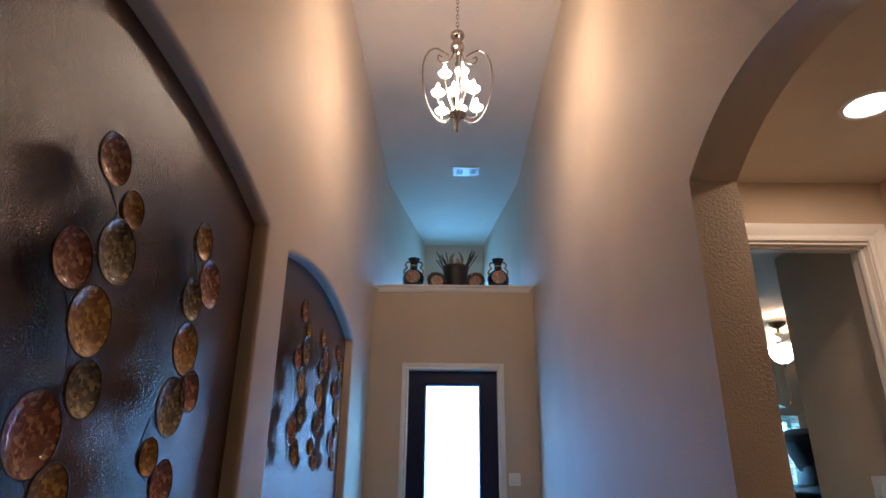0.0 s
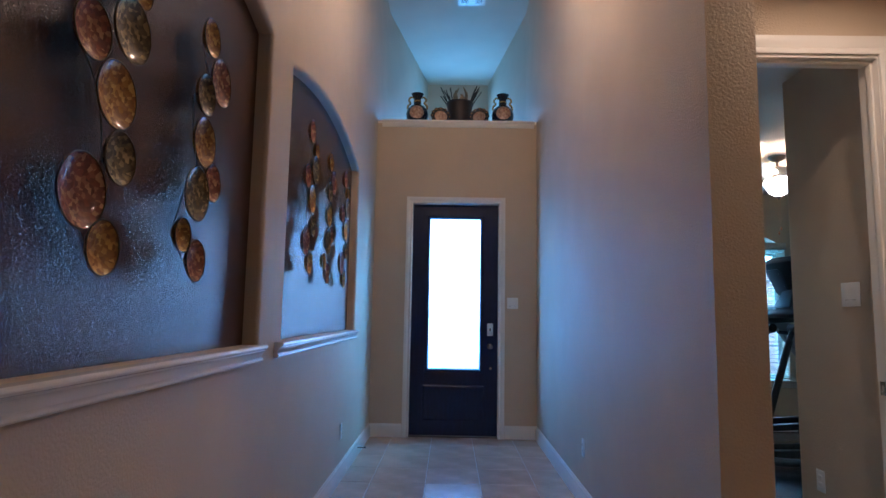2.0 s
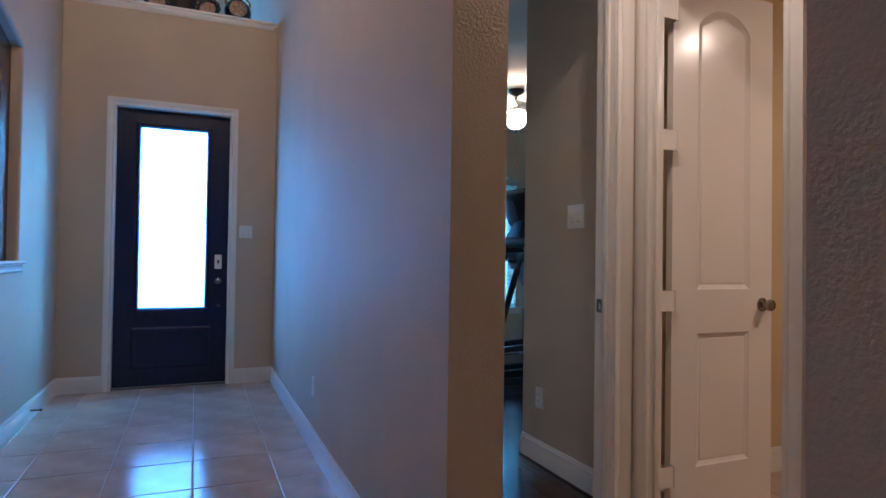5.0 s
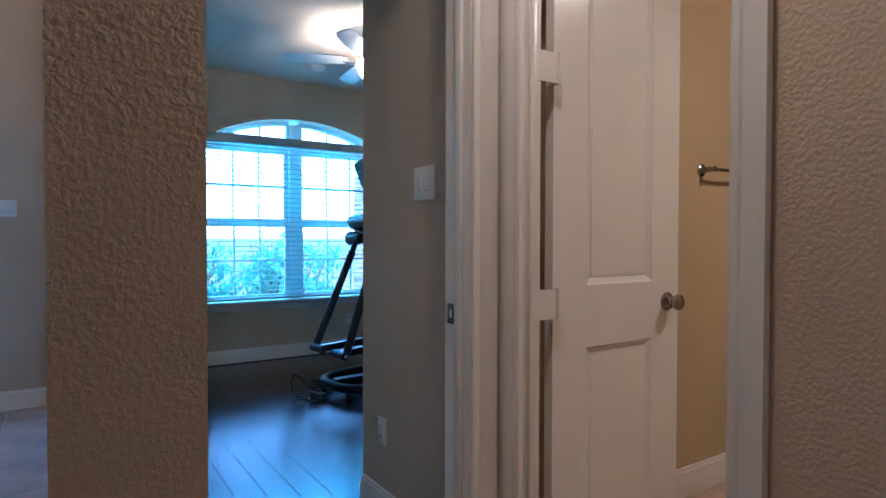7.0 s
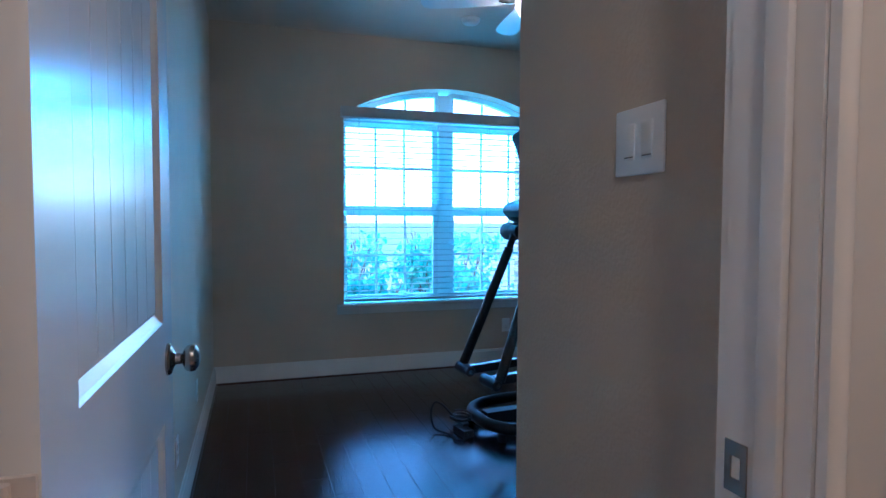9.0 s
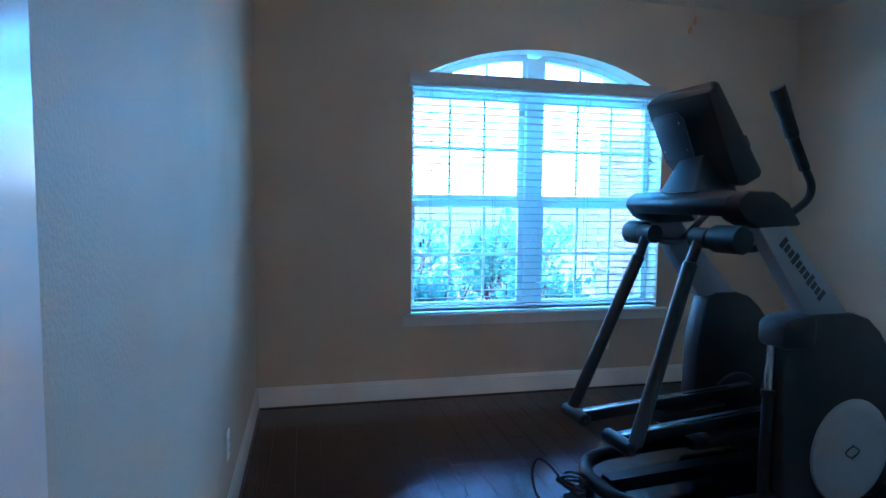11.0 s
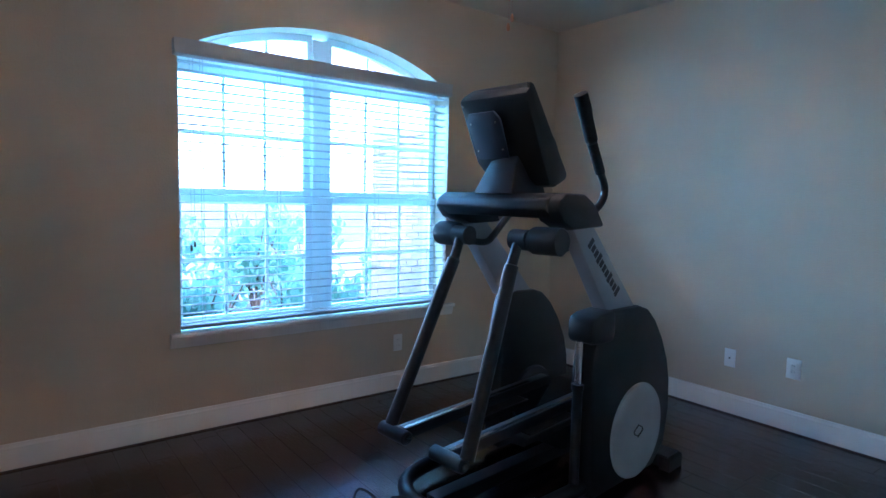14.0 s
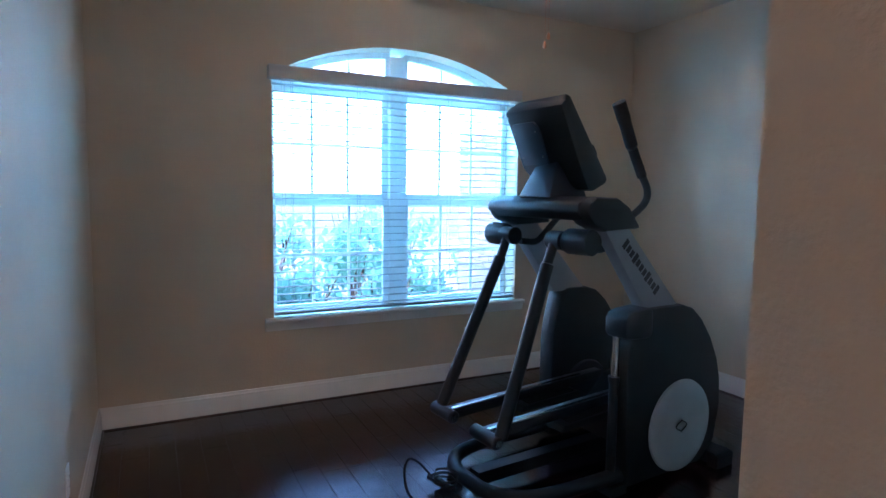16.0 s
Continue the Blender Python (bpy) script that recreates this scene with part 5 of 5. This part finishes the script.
bp_ = part("back_plate", soft(prism([(-0.085, -0.12), (0.085, -0.12), (0.095, 0.05), (0.070, 0.085), (-0.070, 0.085), (-0.095, 0.05)], on_back, 0.012), 0.004), SHEEN_TINT, co)
for u_, v_ in ((-0.07, 0.04), (0.07, 0.04), (-0.07, -0.08), (0.07, -0.08), (0.1, 0.118)):
    part("screw", revolve(bmesh.new(), [(0, 0.003), (0.005, 0.002), (0.005, 0), (0, 0)], 10, Matrix.Translation(on_back(u_, v_, 0.0125 if abs(u_) < 0.1 else 0.0)) @ fo.to_track_quat("Z", "Y").to_matrix().to_4x4()), STEEL, co)
tdn = Vector((0.622 - 0.372, 0, 1.440 - 1.790)).normalized()
to = Vector((-tdn.z, 0, tdn.x))
to = to if to.x > 0 else -to
cs_ = Vector((0.497, -0.01, 1.615))
part("screen", prism([(-0.135, -0.17), (0.135, -0.17), (0.135, 0.10), (-0.135, 0.10)], lambda u, v, q: cs_ + tdn * v + Vector((0, u, 0)) + to * q, 0.003), SCREEN, co, "dark glossy screen")
part("control_knob", side([(0.520, 1.575), (0.545, 1.590), (0.575, 1.545), (0.550, 1.530)], -0.150, -0.120, 0.004), BLK, co)

# power block and cord on the floor in front of the machine
pb = thing("power_cord", "black power adapter and looped cord on the floor", "power cord", pose(3.54, 6.77, 0, 0, 0, 10))
part("adapter", soft(bbox(-0.055, -0.10, 0.0, 0.01, 0.03, 0.042), 0.006), BLK, pb)
part("bracket", soft(bbox(-0.02, -0.03, 0.044, 0.02, 0.14, 0.060), 0.004), BLK, pb)
part("cord", tube(bmesh.new(), smooth_path([(0.0, 0.13, 0.055), (-0.05, 0.17, 0.12), (-0.10, 0.18, 0.14), (-0.14, 0.15, 0.09), (-0.15, 0.08, 0.02), (-0.10, -0.02, 0.006), (-0.12, -0.12, 0.006), (-0.06, -0.14, 0.02), (-0.03, -0.09, 0.03)], 8), 0.0055, 8), RUB, pb)
part("cord_coil", tube(bmesh.new(), [(0.0 + 0.05 * math.cos(a_ * 0.5), 0.02 + 0.06 * math.sin(a_ * 0.5), 0.066 + 0.0015 * a_) for a_ in range(30)], 0.0055, 8), RUB, pb)

# ---- outside the window ----
GRASS = material("lawn_grass", (0.09, 0.12, 0.06), 0.9, vary=0.5, scale=3, bump=0.6, bump_scale=60)
LEAF = material("shrub_leaf", (0.13, 0.29, 0.22), 0.6, vary=0.5, scale=5)
ln_, lk_ = LEAF.node_tree.nodes, LEAF.node_tree.links
lt_ = ln_.new("ShaderNodeBsdfTranslucent")
lt_.inputs[0].default_value = (0.34, 0.66, 0.58, 1)
lx_ = ln_.new("ShaderNodeMixShader")
lx_.inputs[0].default_value = 0.5
lk_.new(ln_["Principled BSDF"].outputs[0], lx_.inputs[1])
lk_.new(lt_.outputs[0], lx_.inputs[2])
lk_.new(lx_.outputs[0], ln_["Material Output"].inputs[0])
BARK = material("tree_bark", (0.10, 0.075, 0.055), 0.9, vary=0.4, scale=20, bump=0.7, bump_scale=40)
BRICK = material("pale_brick", (0.44, 0.39, 0.36), 0.85, vary=0.3, scale=8, island=0.15)
MORTAR = material("mortar", (0.42, 0.39, 0.35), 0.9, vary=0.2, scale=20)
bm = bmesh.new()
vs = [bm.verts.new(p) for p in ((-900, -900, -0.25), (900, -900, -0.25), (900, 900, -0.25), (-900, 900, -0.25))]
bm.faces.new(vs)
structure("ground", bm, GRASS, "green lawn outside the house", "ground")


def leaves(bm, rnd_, centre, rad, count, size):
    for _ in range(count):
        d = Vector((rnd_.gauss(0, 1), rnd_.gauss(0, 1), rnd_.gauss(0, 1))).normalized() * (rnd_.random() ** 0.4)
        p = Vector(centre) + Vector((d.x * rad[0], d.y * rad[1], d.z * rad[2]))
        q = Euler((rnd_.uniform(0, 6.3), rnd_.uniform(0, 6.3), rnd_.uniform(0, 6.3))).to_matrix()
        s_ = size * rnd_.uniform(0.6, 1.4)
        pts = [q @ Vector(v) * s_ for v in ((-1, 0, 0), (0, -0.45, 0.12), (1, 0, 0), (0, 0.45, 0.12))]
        bm.faces.new([bm.verts.new(p + v) for v in pts])


def shrub(x, y, w, h, seed, label):
    rnd_ = random.Random(seed)
    t = thing("shrub", label, "shrub", pose(x, y, -0.25), "shrubs outside the window")
    bm_ = bmesh.new()
    for k in range(7):
        a = k * 0.9
        tube(bm_, [(0, 0, 0), (0.2 * w * math.cos(a), 0.2 * w * math.sin(a), h * 0.5), (0.35 * w * math.cos(a + 0.3), 0.35 * w * math.sin(a + 0.3), h * 0.9)], [0.02, 0.012, 0.005], 6)
    part("stems", bm_, BARK, t)
    bm_ = bmesh.new()
    for k in range(14):
        leaves(bm_, rnd_, (rnd_.uniform(-0.45, 0.45) * w, rnd_.uniform(-0.3, 0.3) * w, h * rnd_.uniform(0.25, 0.85)), (0.24 * w, 0.24 * w, 0.22 * h), 62, 0.068)
    part("foliage", bm_, LEAF, t)


for k, (x_, y_, w_, h_) in enumerate(((2.75, 10.2, 1.0, 0.95), (3.65, 10.1, 1.0, 0.90), (4.6, 10.3, 1.0, 0.85), (3.75, 12.4, 1.0, 1.35), (5.6, 12.6, 1.2, 1.3), (4.9, 12.3, 0.9, 1.5), (6.9, 12.2, 1.2, 1.3))):
    shrub(x_, y_, w_, h_, k + 5, "leafy green shrub in front of the window")


PALE = material("worn_asphalt", (0.13, 0.13, 0.13), 0.85, vary=0.2, scale=4, bump=0.3, bump_scale=70)
structure("pavement", bbox(-6, 11.6, -0.26, 14, 24, -0.235), PALE, "worn grey asphalt street beyond the shrubs", "pavement")

# brick wing of the house at the right of the window
structure("wall_brick_wing", bbox(5.62, 8.75, -0.25, 5.90, 10.6, 3.0), MORTAR, "pale brick wing of the house outside", "wall")
bw = bpy.data.objects["wall_brick_wing"]
bme = finish("brick", bbox(-0.010, -0.097, -0.029, 0.010, 0.097, 0.029, 0.003, 1), BRICK, False)
for r_ in range(20):
    for c_ in range(9):
        y_ = 8.86 + c_ * 0.205 + (0.1 if r_ % 2 else 0)
        if y_ > 10.5:
            continue
        ob = new("brick", bme)
        ob.parent = bw
        ob.location = (5.616, y_, 0.62 + r_ * 0.072)

# ---- floor pieces ----


def tile_mesh(name, w, l, t, mat, b=0.003):
    bm = bmesh.new()
    top = [(b, b), (w - b, b), (w - b, l - b), (b, l - b)]
    full = [(0, 0), (w, 0), (w, l), (0, l)]
    lo = [bm.verts.new((x, y, -t)) for x, y in full]
    mid = [bm.verts.new((x, y, -b * 0.6)) for x, y in full]
    hi = [bm.verts.new((x, y, 0)) for x, y in top]
    for a, c in ((lo, mid), (mid, hi)):
        for i in range(4):
            j = (i + 1) % 4
            bm.faces.new((a[i], a[j], c[j], c[i]))
    bm.faces.new(hi)
    return finish(name, bm, mat, False)


def lay(name, me, x, y, parent, turn=0.0):
    ob = new(name, me)
    ob.parent = parent
    ob.location = (x, y, 0)
    return ob


hall_floor = tagged(new("floor_hall"), "beige ceramic tile floor with pale joints, reflecting the door", "floor", kind="structure")
PX, PY, G = 0.4075, 0.4300, 0.006
shared = {}
for i in range(-1, 4):
    for j in range(-15, 8):
        x0, x1 = 0.420 + i * PX + G / 2, 0.420 + (i + 1) * PX - G / 2
        y0, y1 = 4.677 + j * PY + G / 2, 4.677 + (j + 1) * PY - G / 2
        x0, x1, y1 = max(x0, XL + 0.0), min(x1, XR), min(y1, 7.62)
        if x1 - x0 < 0.03 or y1 - y0 < 0.02 or y0 < Y0:
            continue
        key = (round(x1 - x0, 3), round(y1 - y0, 3))
        if key not in shared:
            shared[key] = tile_mesh("tile", x1 - x0, y1 - y0, 0.004, TILE)
        lay("tile", shared[key], x0, y0, hall_floor)
# vestibule and bathroom, the same tile
for i in range(10):
    for j in range(5):
        x0, y0 = XR + 0.002 + i * PX, 2.215 + j * PY
        x1, y1 = x0 + PX - G, min(y0 + PY - G, 4.05 if x0 < 3 else 4.25)
        if y1 - y0 < 0.02 or (x1 < XV and not (ax[0] - 0.1 < y0 < ax[1])):
            continue
        key = (round(x1 - x0, 3), round(y1 - y0, 3))
        if key not in shared:
            shared[key] = tile_mesh("tile", x1 - x0, y1 - y0, 0.004, TILE)
        lay("tile", shared[key], x0, y0, hall_floor)

room_floor = tagged(new("floor_room"), "dark hand-scraped wood plank floor with a soft sheen", "floor", kind="structure")
rnd = random.Random(11)
W = 0.127
col = 0
x = XV + 0.001
lengths = (0.45, 0.60, 0.78, 0.95, 1.15)
pm = {}
while x < XE - 0.01:
    w = min(W, XE - x) - 0.0010
    y = 4.06 - rnd.uniform(0, 0.5)
    while y < YN:
        ln = rnd.choice(lengths)
        y0, y1 = max(y, 4.06), min(y + ln, YN) - 0.0010
        if y1 - y0 > 0.03:
            if x > 3.0:
                y0 = max(y0, 4.99)
            if y1 - y0 > 0.03:
                key = (round(w, 3), round(y1 - y0, 2))
                if key not in pm:
                    pm[key] = tile_mesh("plank", w, y1 - y0, 0.005, PLANK, 0.0013)
                lay("plank", pm[key], x, y0, room_floor)
        y += ln
    x += W
